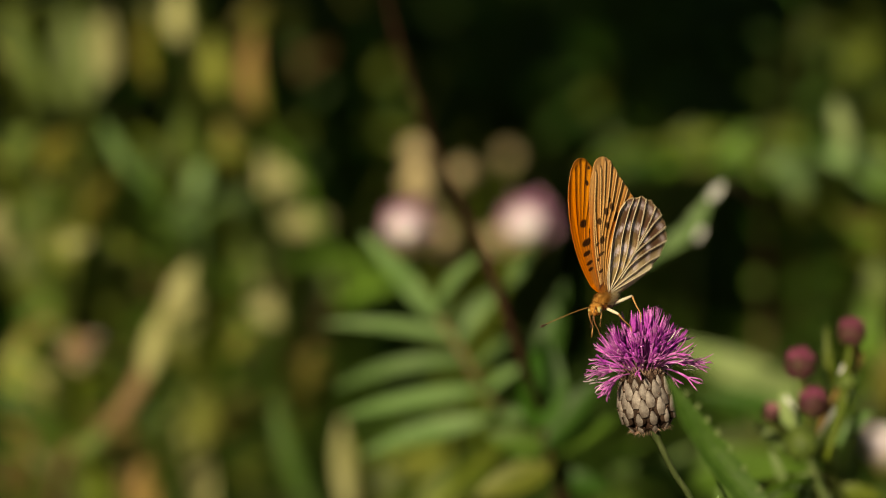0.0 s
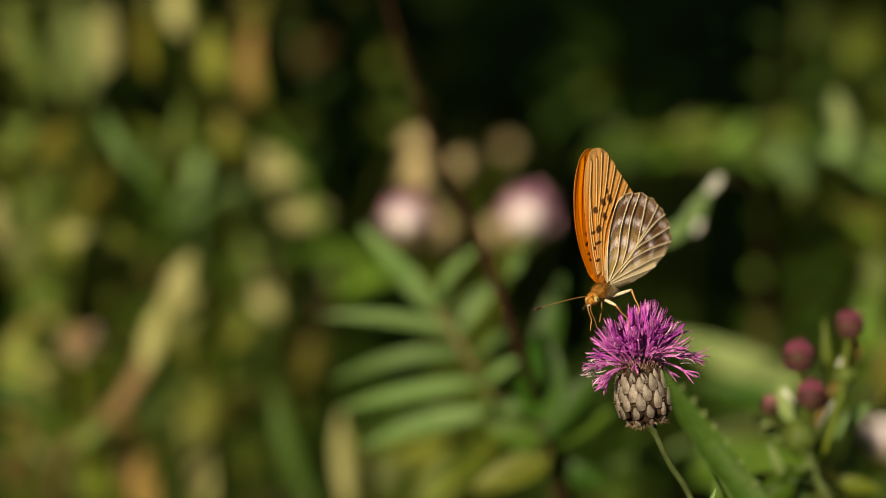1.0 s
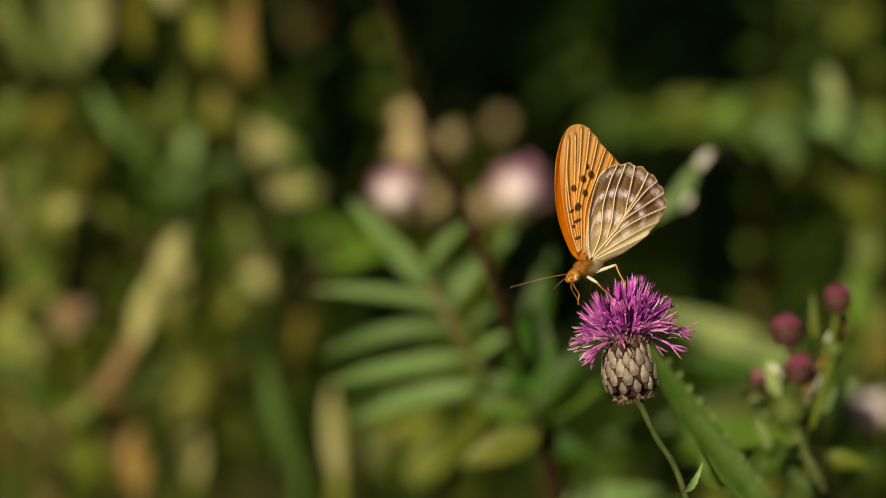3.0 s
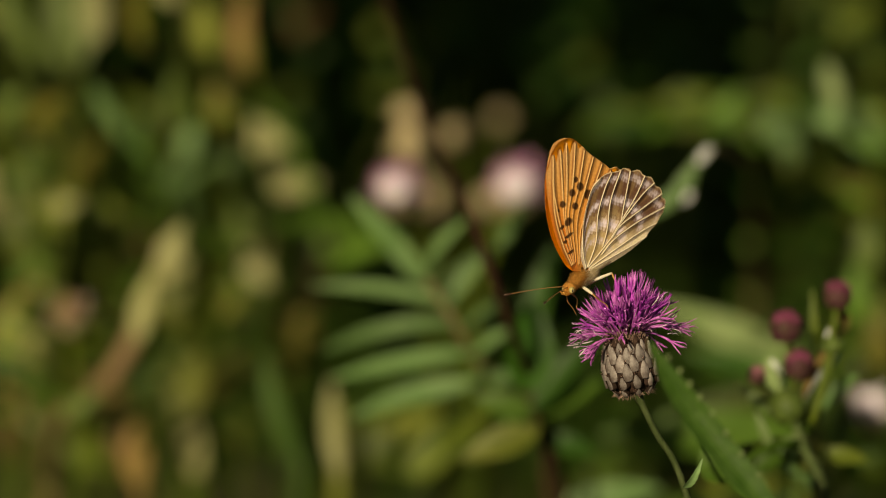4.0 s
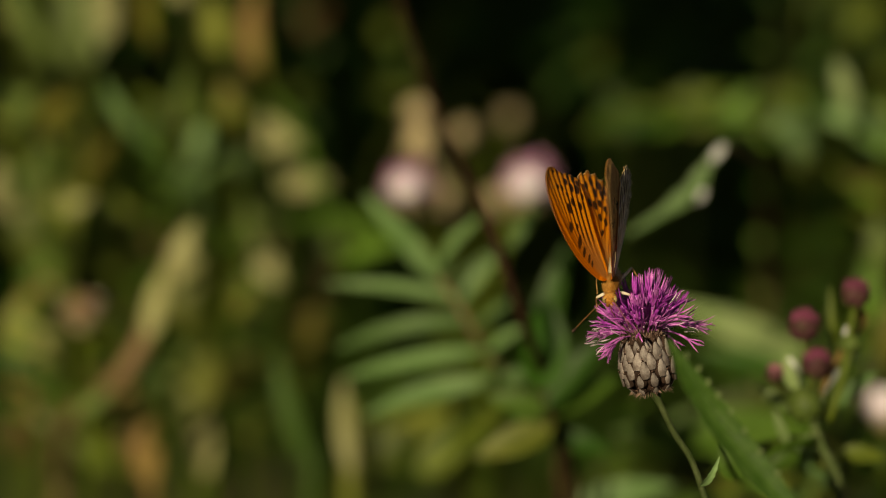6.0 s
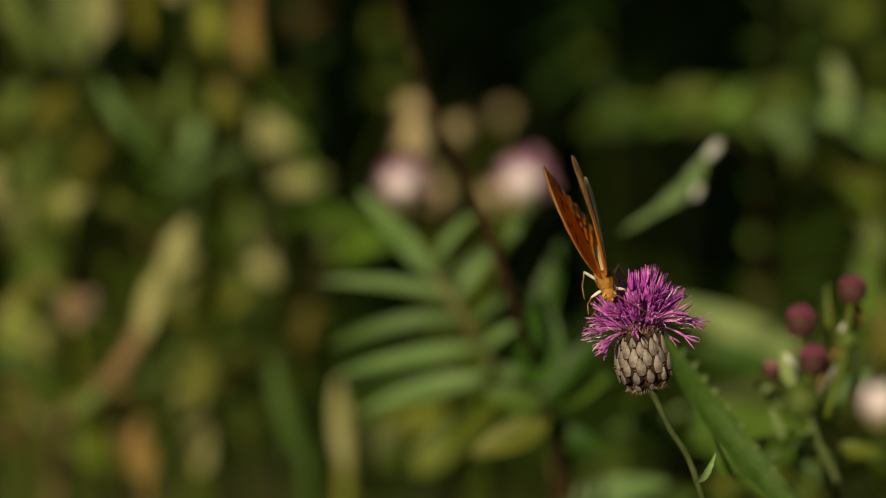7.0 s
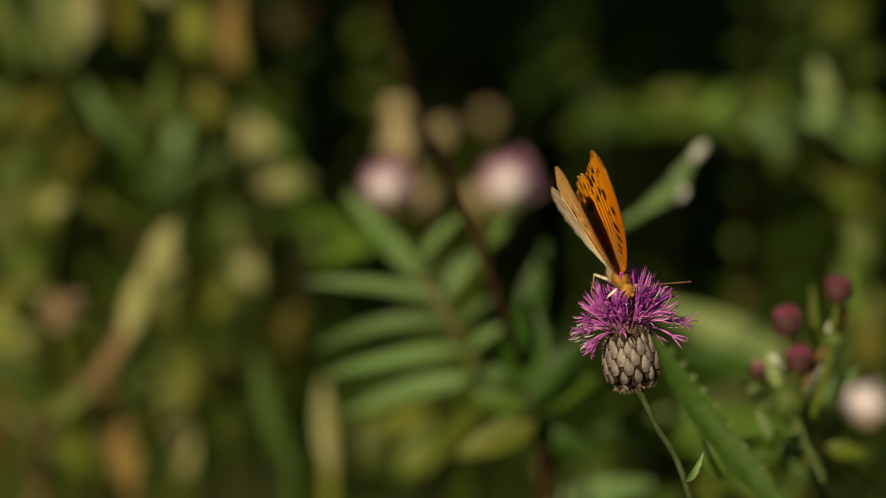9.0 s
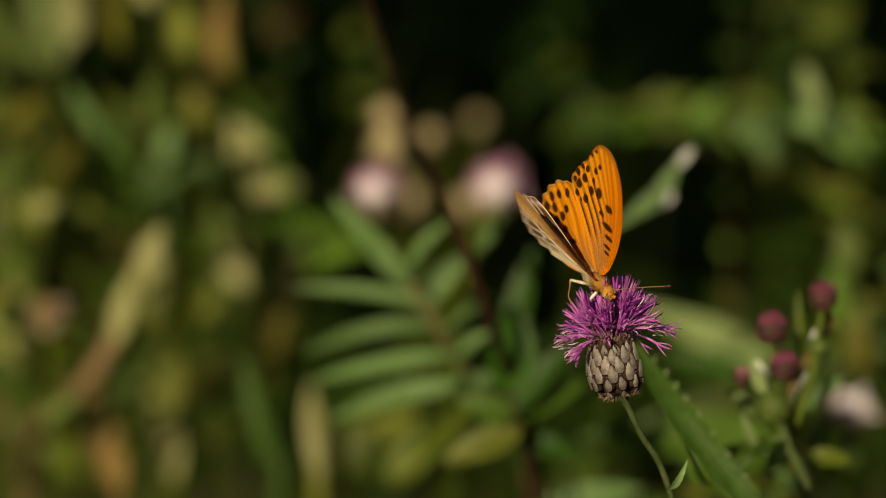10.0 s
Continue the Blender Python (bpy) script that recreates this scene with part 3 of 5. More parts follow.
HIND_VEINS = [((-1.0, 1.0), (-0.6, 5.4), (-2.6, 13.0), (-6.8, 19.0), (-10.5, 20.9)), ((-1.0, 0.8), (-5.2, 6.1), (-7.5, 12.6), (-11.4, 18.0), (-14.6, 20.9)),
              ((-7.2, 4.4), (-9.6, 8.2), (-12.4, 14.6), (-17.6, 20.6)), ((-1.0, 0.8), (-10.1, 5.3), (-14.0, 8.2), (-16.2, 12.0), (-20.6, 19.6)),
              ((-10.1, 5.3), (-14.0, 8.2), (-20.2, 12.5), (-24.8, 16.8)), ((-12.0, 6.7), (-14.2, 8.0), (-22.3, 12.2), (-27.2, 13.8)),
              ((-10.5, 5.3), (-14.1, 7.4), (-21.6, 8.9), (-28.8, 10.3)), ((-6.6, 2.6), (-11.1, 4.7), (-19.1, 6.1), (-28.8, 6.6)),
              ((-1.2, 0.6), (-12.8, 2.4), (-20.4, 3.4), (-26.0, 3.6)), ((-1.4, 0.3), (-13.5, 0.8), (-18.6, 1.1), (-21.5, 1.5))]


def outline_points(edge, n, scallop_from, scallop_to, teeth, depth):
    pts = [Vector((a, b, 0)) for a, b in edge]
    path = smooth_path(pts + [pts[0]], n)
    out = []
    for i, p in enumerate(path):
        s = i / (n - 1)
        if scallop_from < s < scallop_to:
            f = (s - scallop_from) / (scallop_to - scallop_from)
            inward = 1 - depth * (0.5 + 0.5 * math.cos(2 * math.pi * teeth * f)) * min(1, 6 * f, 6 * (1 - f))
            p = Vector((p.x * inward, p.y * inward, 0))
        out.append((p.x, p.y))
    out = np.array(out)
    s = np.linspace(0, 1, n)
    worn = (np.sin(197 * s) + np.sin(331 * s + 1) + np.sin(523 * s + 2)) / 3
    inside = (s > scallop_from) & (s < scallop_to)
    return out * (1 - 0.10 * depth * np.where(inside, worn, 0))[:, None]


def near_lines(P, lines):
    """Distance of each point to each line, and how far along that line it is met."""
    dist, along = [], []
    for line in lines:
        q = np.array([(v.x, v.y) for v in smooth_path([(a, b, 0) for a, b in line], 40)])
        d = np.full(len(P), 1e9)
        s = np.zeros(len(P))
        for k in range(len(q) - 1):
            e = q[k + 1] - q[k]
            f = np.clip(((P - q[k]) @ e) / (e @ e), 0, 1)
            r = P - q[k] - f[:, None] * e
            r = np.hypot(r[:, 0], r[:, 1])
            hit = r < d
            d[hit], s[hit] = r[hit], (k + f[hit]) / (len(q) - 1)
        dist.append(d)
        along.append(s)
    return np.array(dist), np.array(along)


def soft(x, lo, hi):
    f = np.clip((x - lo) / (hi - lo), 0, 1)
    return f * f * (3 - 2 * f)


def blend(c, color, w):
    return c + (np.array(color)[None, :] - c) * np.clip(w, 0, 1)[:, None]


def spot_cover(P, spots, jag):
    cover = np.zeros(len(P))
    for k, (a, b, ra, rb) in enumerate(spots):
        e = np.hypot((P[:, 0] - a) / ra, (P[:, 1] - b) / rb) / 1.2 + 0.14 * np.sin(3.1 * P[:, 0] + 2.3 * P[:, 1] + 1.7 * k) * jag
        cover = np.maximum(cover, 1 - soft(e, 0.72, 1.08))
    return cover


def wing_pattern(P, radial, fore, upper):
    """Colour per point of one side of a wing."""
    dv, sv = near_lines(P, FORE_VEINS if fore else HIND_VEINS)
    nearest = dv.min(0)
    streak = np.sin(P[:, 0] * 5.1 + 1.3 * np.sin(P[:, 1] * 1.7)) * np.sin(P[:, 1] * 4.3 + P[:, 0])
    c = np.tile(np.array(ORANGE), (len(P), 1))
    if upper:
        c = blend(c, ORANGE_RED, 0.75 * soft(P[:, 0], -9, 3) if fore else 0.0 * radial)
        c = blend(c, (0.44, 0.22, 0.07), 0.8 * (1 - soft(radial, 0.12, 0.55)))
        c = blend(c, (0.34, 0.12, 0.015), 0.42 * (1 - soft(nearest, 0.10, 0.30)))
        if fore:
            for k in (6, 7, 8, 9):
                c = blend(c, (0.09, 0.045, 0.018), (1 - soft(dv[k], 0.22, 0.52)) * soft(sv[k], 0.30, 0.45) * (1 - soft(sv[k], 0.72, 0.82)))
        c = blend(c, SPOT_BROWN, spot_cover(P, [(a, b, (1.12 if fore else 1.28) * ra, (1.12 if fore else 1.28) * rb) for a, b, ra, rb in (FORE_SPOTS if fore else HIND_SPOTS)], 0.3))
        c = blend(c, SPOT_BROWN, 0.55 * soft(radial, 0.965, 0.99) * soft(P[:, 0], 6, -4))
    elif fore:
        c = np.tile(np.array(BUFF), (len(P), 1))
        c = blend(c, (0.62, 0.17, 0.025), soft(P[:, 0], -0.5, 2.8) * 0.9)
        c = blend(c, BUFF_PALE, 0.7 * soft(P[:, 1], 17, 28))
        # brown streaks by the veins, with the grooves' shade painted in
        c = blend(c, (0.30, 0.125, 0.04), 0.95 * soft(radial, 0.62, 0.78) * soft(nearest, 0.16, 0.26) * (1 - soft(nearest, 0.42, 0.80)))
        c = blend(c, OLIVE, 0.35 * soft(P[:, 1], 25, 31))
        c = blend(c, (0.90, 0.60, 0.28), (0.45 + 0.45 * soft(radial, 0.5, 0.7)) * (1 - soft(nearest, 0.12, 0.26)))
        c = blend(c, SPOT_BROWN, 0.95 * spot_cover(P, [(a, b, 1.15 * ra, 1.15 * rb) for a, b, ra, rb in UNDER_SPOTS], 0.35))
    else:
        high = soft(P[:, 1] + 0.15 * P[:, 0], -1.5, 4.0)
        c = np.tile(np.array((0.60, 0.43, 0.21)), (len(P), 1))
        c = blend(c, (0.84, 0.74, 0.52), 0.9 * (1 - high))
        c = blend(c, (0.42, 0.33, 0.15), 0.5 * (0.5 + 0.5 * streak) * (1 - soft(radial, 0.1, 0.42)))
        wedge = soft(radial + 0.03 * streak, 0.49, 0.68) * high
        c = blend(c, (0.22, 0.12, 0.06), 0.85 * wedge)
        c = blend(c, UMBER, 0.95 * wedge * (1 - soft(nearest, 0.95, 1.9)))
        for at, wide, amount in ((0.30, 0.030, 0.55), (0.465, 0.048, 0.95), (0.70, 0.034, 0.80), (0.925, 0.028, 0.55)):
            c = blend(c, SILVER, amount * np.exp(-((radial + 0.018 * streak - at) / wide) ** 2) * (0.25 + 0.75 * high) * soft(nearest, 0.20, 0.50))
        c = blend(c, UMBER, 0.55 * np.exp(-((radial + 0.02 * streak - 0.395) / 0.012) ** 2) * high)
        c = blend(c, UMBER, 0.55 * np.exp(-((radial + 0.02 * streak - 0.545) / 0.012) ** 2) * high)
        c = blend(c, CREAM_VEIN, 0.9 * (1 - soft(dv[0], 0.3, 0.9)))
        c = blend(c, UMBER, 0.6 * (1 - soft(nearest, 0.24, 0.46)) * soft(radial, 0.25, 0.5) * (0.25 + 0.75 * high))
        c = blend(c, CREAM_VEIN, 1 - soft(nearest, 0.13, 0.24))
    c = c * (1 + 0.10 * streak[:, None])
    fringe = soft(radial, 0.985, 0.995)
    if not fore:
        c = blend(c, (0.80, 0.62, 0.40) if not upper else (0.78, 0.50, 0.22), 0.7 * fringe)
    return np.clip(c, 0.004, 0.9)


WING_SIDES = {}


def wing_mesh(fore, left):
    """One wing: two sides a scale's thickness apart and a rim, spanning X (along the body) and Z (out from the hinge)."""
    nt, ns = 600, 130
    edge = outline_points(FORE_EDGE, nt, 0.46, 0.78, 7, 0.005) if fore else outline_points(HIND_EDGE, nt, 0.27, 0.80, 8, 0.025)
    base = np.array((0.0, 0.6)) if fore else np.array((-0.6, 0.5))
    rad = np.linspace(0.02, 1, ns) ** 0.85
    P = (base[None, None, :] + rad[:, None, None] * (edge[None, :, :] - base[None, None, :])).reshape(-1, 2) * 1.02
    radial = np.repeat(rad, nt)
    key = fore
    if key not in WING_SIDES:
        veins = near_lines(P, FORE_VEINS if fore else HIND_VEINS)[0].min(0)
        WING_SIDES[key] = (wing_pattern(P, radial, fore, True), wing_pattern(P, radial, fore, False), veins)
    top_c, low_c, veins = WING_SIDES[key]
    side = 1.0 if left else -1.0
    lift = 0.16 * np.exp(-(veins / 0.20) ** 2)                       # raised veins
    pleat = 0.17 * np.cos(np.clip(veins, 0, 1.6) / 1.6 * math.pi)     # soft pleats between veins
    camber = 1.0 * (P[:, 1] / 32) * (1 - P[:, 1] / 32) * 4 * 0.8 + 0.9 * (P[:, 0] / 29) ** 2 * (0 if fore else 1)
    stack = -0.12 if fore else 0.35
    y = camber + pleat * np.clip(radial * 2, 0, 1) + stack
    verts = np.concatenate([np.stack([P[:, 0], side * (y - 0.06 - 0.3 * lift), P[:, 1]], 1), np.stack([P[:, 0], side * (y + 0.06 + lift), P[:, 1]], 1)]) * MM
    n = nt * ns
    faces = []
    for i in range(ns - 1):
        for j in range(nt - 1):
            a, b, c, d = i * nt + j, i * nt + j + 1, (i + 1) * nt + j + 1, (i + 1) * nt + j
            faces.append((a, b, c, d))
            faces.append((n + d, n + c, n + b, n + a))
    last = (ns - 1) * nt
    for j in range(nt - 1):
        faces.append((last + j, last + j + 1, n + last + j + 1, n + last + j))
    me = bpy.data.meshes.new("wing")
    me.from_pydata(verts.tolist(), [], faces)
    colors = me.color_attributes.new("pattern", "FLOAT_COLOR", "POINT")
    rgba = np.ones((2 * n, 4), np.float32)
    rgba[:n, :3], rgba[n:, :3] = top_c, low_c
    colors.data.foreach_set("color", rgba.ravel())
    me.materials.append(WING)
    me.shade_smooth()
    return me


def hairs(bm, rng, count, surface, length, thick):
    """Short tapered hairs on a surface given as a function of two numbers: point and outward way."""
    for _ in range(count):
        p, out = surface(rng.random(), rng.random())
        lean = (out + Vector((-0.9, 0, 0.2)) + Vector([rng.uniform(-0.4, 0.4) for _ in range(3)])).normalized()
        side = lean.orthogonal().normalized() * thick
        tip = p + lean * length * rng.uniform(0.6, 1.3)
        other = lean.cross(side)
        v = [bm.verts.new(p + side), bm.verts.new(p - side * 0.5 + other * 0.8), bm.verts.new(p - side * 0.5 - other * 0.8), bm.verts.new(tip)]
        for f in ((v[0], v[1], v[3]), (v[1], v[2], v[3]), (v[2], v[0], v[3])):
            bm.faces.new(f)


def egg(center, radii):
    c, r = Vector(center), Vector(radii)

    def surface(u, v):
        a, h = 2 * math.pi * u, 2 * v - 1
        w = math.sqrt(max(0, 1 - h * h))
        d = Vector((h, w * math.cos(a), w * math.sin(a)))
        return Vector((c.x + d.x * r.x, c.y + d.y * r.y, c.z + d.z * r.z)), Vector((d.x / r.x, d.y / r.y, d.z / r.z)).normalized()
    return surface


def build_butterfly():
    rng = random.Random(5)
    antennae = []
    fly = thing("butterfly", (0, 0, 0), "orange fritillary butterfly with black-spotted wings raised, feeding on a knapweed", "butterfly")
    bm = bmesh.new()
    blob(bm, (1.2 * MM, 0, -0.9 * MM), (2.9 * MM, 1.8 * MM, 1.9 * MM), rough=0.08)
    hairs(bm, rng, 2600, egg((1.2 * MM, 0, -0.9 * MM), (2.9 * MM, 1.8 * MM, 1.9 * MM)), 0.85 * MM, 0.035 * MM)
    part("thorax", bm, FUR, fly, "thorax covered in orange-brown fur")
    bm = bmesh.new()
    blob(bm, (-1.0 * MM, 0, -1.6 * MM), (3.8 * MM, 1.9 * MM, 1.6 * MM), rough=0.08)
    hairs(bm, rng, 2200, egg((-1.0 * MM, 0, -1.6 * MM), (3.9 * MM, 2.0 * MM, 1.7 * MM)), 0.9 * MM, 0.04 * MM)
    part("breast", bm, BUFF_FUR, fly, "pale buff furry underside of the thorax")
    bm = bmesh.new()
    tube(bm, [(-2.0 * MM, 0, -0.8 * MM), (-5 * MM, 0, -0.8 * MM), (-9 * MM, 0, -1.0 * MM), (-13 * MM, 0, -1.3 * MM), (-15.5 * MM, 0, -1.4 * MM)],
         (1.4 * MM, 1.2 * MM, 1.05 * MM, 0.85 * MM, 0.3 * MM), 12, n=18)
    hairs(bm, rng, 900, egg((-6.0 * MM, 0, -0.8 * MM), (5.5 * MM, 1.05 * MM, 1.1 * MM)), 0.45 * MM, 0.04 * MM)
    part("abdomen", bm, BUFF_FUR, fly, "slender buff-orange abdomen between the wings")
    bm = bmesh.new()
    blob(bm, (4.9 * MM, 0, -1.6 * MM), (1.55 * MM, 1.6 * MM, 1.5 * MM), rough=0.05)
    hairs(bm, rng, 900, egg((4.9 * MM, 0, -1.6 * MM), (1.6 * MM, 1.5 * MM, 1.5 * MM)), 0.5 * MM, 0.04 * MM)
    head = part("head", bm, FUR, fly, "small furry orange head")
    for side in (1, -1):
        bm = bmesh.new()
        blob(bm, (5.35 * MM, side * 1.25 * MM, -1.7 * MM), (0.82 * MM, 0.62 * MM, 0.88 * MM), u=16, v=10)
        eye = part("eye", bm, EYE, head, "round yellow-green compound eye")
        bm = bmesh.new()
        blob(bm, (5.55 * MM, side * 1.78 * MM, -1.7 * MM), (0.30 * MM, 0.14 * MM, 0.32 * MM))
        part("pupil", bm, PUPIL, eye, "dark spot in the eye")
        bm = bmesh.new()
        tube(bm, [(5.6 * MM, side * 0.5 * MM, -2.4 * MM), (6.8 * MM, side * 0.55 * MM, -2.2 * MM), (7.5 * MM, side * 0.5 * MM, -1.3 * MM)],
             (0.42 * MM, 0.5 * MM, 0.12 * MM), 7, n=8)
        part("palp", bm, FUR, head)
        bm = bmesh.new()
        tip = Vector((19.0 * MM, side * 7.0 * MM, 1.6 * MM))
        start = Vector((5.9 * MM, side * 0.7 * MM, -0.7 * MM))
        tube(bm, [start, start.lerp(tip, 0.33) + Vector((0, 0, 0.25 * MM)), start.lerp(tip, 0.66) + Vector((0, 0, 0.2 * MM)), tip], (0.11 * MM, 0.09 * MM, 0.09 * MM), 6, n=14)
        ant = part("antenna", bm, ANTENNA, fly, "thin brown antenna")
        antennae.append((ant, start))
        bm = bmesh.new()
        way = (tip - start).normalized()
        tube(bm, [tip - way * 1.5 * MM, tip - way * 0.6 * MM, tip + way * 0.2 * MM, tip + way * 0.5 * MM], (0.13 * MM, 0.30 * MM, 0.34 * MM, 0.1 * MM), 7, n=9)
        part("club", bm, ANT_CLUB, ant, "dark club at the antenna's tip")
        # a middle and a hind leg: white thigh, brown shin and foot
        for hip, knee, ankle, toe in (
                ((1.6, 1.2, -2.9), (1.8, 4.2, -4.2), (-0.6, 5.4, -8.4), (0.2, 5.8, -11.0)),
                ((-1.4, 1.2, -2.8), (-5.6, 4.4, -2.2), (-6.0, 5.6, -7.0), (-4.4, 5.8, -10.0))):
            hip, knee, ankle, toe = (Vector((a, side * b, c)) * MM for a, b, c in (hip, knee, ankle, toe))
            bm = bmesh.new()
            tube(bm, [hip, hip.lerp(knee, 0.5), knee], (0.38 * MM, 0.44 * MM, 0.30 * MM), 7, n=7)
            leg = part("leg", bm, LEG_WHITE, fly, "leg with a white scaly thigh")
            bm = bmesh.new()
            tube(bm, [knee, knee.lerp(ankle, 0.5) + Vector((0.2 * MM, 0, 0)), ankle, ankle.lerp(toe, 0.5), toe], (0.26 * MM, 0.19 * MM, 0.15 * MM, 0.12 * MM, 0.08 * MM), 6, n=12)
            part("shin", bm, LEG_BROWN, leg, "thin orange-brown shin and foot")
    bm = bmesh.new()
    tube(bm, [(6.2 * MM, 0, -2.6 * MM), (6.6 * MM, 0, -4.4 * MM), (5.6 * MM, 0, -7.0 * MM), (5.2 * MM, 0, -9.0 * MM)], (0.16 * MM, 0.12 * MM, 0.09 * MM), 6, n=12)
    part("proboscis", bm, ANTENNA, head, "thin dark tongue reaching into the florets")
    wings = []
    for left in (True, False):
        for fore in (True, False):
            ob = new("forewing" if fore else "hindwing", wing_mesh(fore, left))
            ob.parent = fly
            tagged(ob, "orange forewing with black spots and dark veins" if fore else "hindwing, orange above, olive with silvery bands and pale veins below")
            wings.append((ob, left, fore))
    return fly, wings, antennae


butterfly, wings, antennae = build_butterfly()


# ---- the plants round it ----
def herb(name, label, category, stem_path, stem_radii, stem_mat, leaves, group="", lean=(0.0, 0.0), stem_label=""):
    """A plant with one stem down to the ground and leaves (from, to, width, material, bow, facing)."""
    low = stem_path[-1]
    path = [*stem_path, *to_ground(low, lean)]
    plant, foot = rooted(name, path[-1], label, category, group)
    bm = bmesh.new()
    tube(bm, path, stem_radii, 8, n=6 * len(path))
    grown("stem", bm, stem_mat, plant, stem_label)
    fine = smooth_path(path, 60)
    for a, b, width, mat, bow, face in leaves:
        bm = bmesh.new()
        root = min(fine, key=lambda q: (q - a).length)
        if (root - a).length > 0.002:
            tube(bm, [root, root.lerp(a, 0.5) + Vector((0, 0, 0.1 * (root - a).length)), a], (0.0012, 0.0009), 5, n=6)
        blade(bm, a, b, width, bow, face, 0.22, 10)
        grown("leaf", bm, mat, plant)
    return plant


def L(x0, y0, x1, y1, d, w, mat, bow=0.12, face=(-0.3, -0.8, 0.5), d1=None):
    """A leaf in sight lines: from, to, distance, width in units of sight."""
    return spot(x0, y0, d), spot(x1, y1, d1 or d), w / FOCAL * d, mat, bow, face


# reddish stem that crosses before the pale flowers
herb("woody_stem", "reddish-brown bare stem leaning across the clearing", "stem",
     [spot(676, -40, 0.86), spot(700, 60, 0.855), spot(752, 220, 0.85), spot(815, 360, 0.80), spot(868, 480, 0.768), spot(925, 640, 0.772), spot(985, 800, 0.83), spot(1010, 900, 0.84)],
     (0.0008, 0.0010, 0.0014, 0.0016, 0.0016, 0.0017, 0.002, 0.002), STEM_RED, [], lean=(0.05, 0.05))


# pinnate leaf with long leaflets
def build_vetch():
    d = 0.85
    path = [spot(735, 505, d), spot(775, 560, d), spot(815, 620, d), spot(848, 680, d + 0.004), spot(880, 722, d + 0.008), spot(935, 768, d + 0.015), spot(985, 850, d + 0.02)]
    f = (-0.25, -0.75, 0.6)
    leaflets = [(778, 570, 640, 412, 42), (825, 602, 572, 572, 27), (830, 636, 590, 688, 33), (850, 690, 605, 738, 35), (865, 742, 640, 806, 42),
                (775, 548, 850, 452, 31), (815, 598, 886, 512, 31), (845, 645, 925, 592, 20), (862, 692, 925, 650, 26),
                (905, 505, 945, 430, 26), (1000, 785, 850, 885, 34), (890, 745, 940, 730, 30), (900, 790, 770, 878, 24)]
    herb("vetch", "vetch with a feathered leaf of long narrow green leaflets", "plant", path, (0.0008, 0.0011, 0.0013, 0.0015, 0.0017, 0.0018), LEAF_STRAW,
         [L(a, b, c, e, d, w, LEAF_OLIVE if i in (12,) else LEAF_FERN, 0.05 + 0.03 * (i % 3), f, d + 0.008 * ((i * 7) % 5 - 2)) for i, (a, b, c, e, w) in enumerate(leaflets)], lean=(0.03, 0.03))


build_vetch()


def floret_piece(r, mat):
    bm = bmesh.new()
    blade(bm, (0, 0, 0.55 * r), (0.05 * r, 0, 1.1 * r), 0.20 * r, 0.08, (0, -1, 0), 0.3, 4)
    return mesh_of("floret", bm, (mat,))


def flower_ball(plant, center, r, mats, rng, count=110, core=None):
    """A faded composite head: a cup, a pale core and many narrow florets round it, each a piece."""
    bm = bmesh.new()
    blob(bm, center - Vector((0, 0, 0.6 * r)), (0.6 * r, 0.6 * r, 0.6 * r), rough=0.15)
    grown("cup", bm, CREAM, plant, "cream-brown cup of bracts")
    bm = bmesh.new()
    blob(bm, center - Vector((0, 0, 0.1 * r)), (0.85 * r, 0.85 * r, 0.75 * r), rough=0.2)
    disc = grown("disc", bm, mats[-1][0], plant, "dense round mass of florets")
    if core:
        bm = bmesh.new()
        blob(bm, center + Vector((-0.05 * r, -0.75 * r, -0.1 * r)), (0.66 * r, 0.55 * r, 0.56 * r), rough=0.3)
        grown("core", bm, core, plant, "pale open middle of the flower")
    start = center - Vector((0, 0, 0.2 * r)) - plant.location
    for mat, share, lo, hi in mats:
        me = floret_piece(r, mat)
        for _ in range(int(count * share)):
            a, h = rng.uniform(0, 2 * math.pi), rng.uniform(lo, hi)
            w = math.sqrt(max(0, 1 - h * h))
            out = Vector((w * math.cos(a), w * math.sin(a), h))
            if core and out.y < -0.4 and abs(out.x) < 0.65:
                continue
            m = Matrix.Translation(start) @ out.to_track_quat("Z", "Y").to_matrix().to_4x4() @ pose(0, 0, 0, 0, 0, rng.uniform(0, 360))
            k = rng.uniform(0.85, 1.15)
            shared("floret", me, plant, m @ Matrix.Diagonal((k, k, k, 1)))


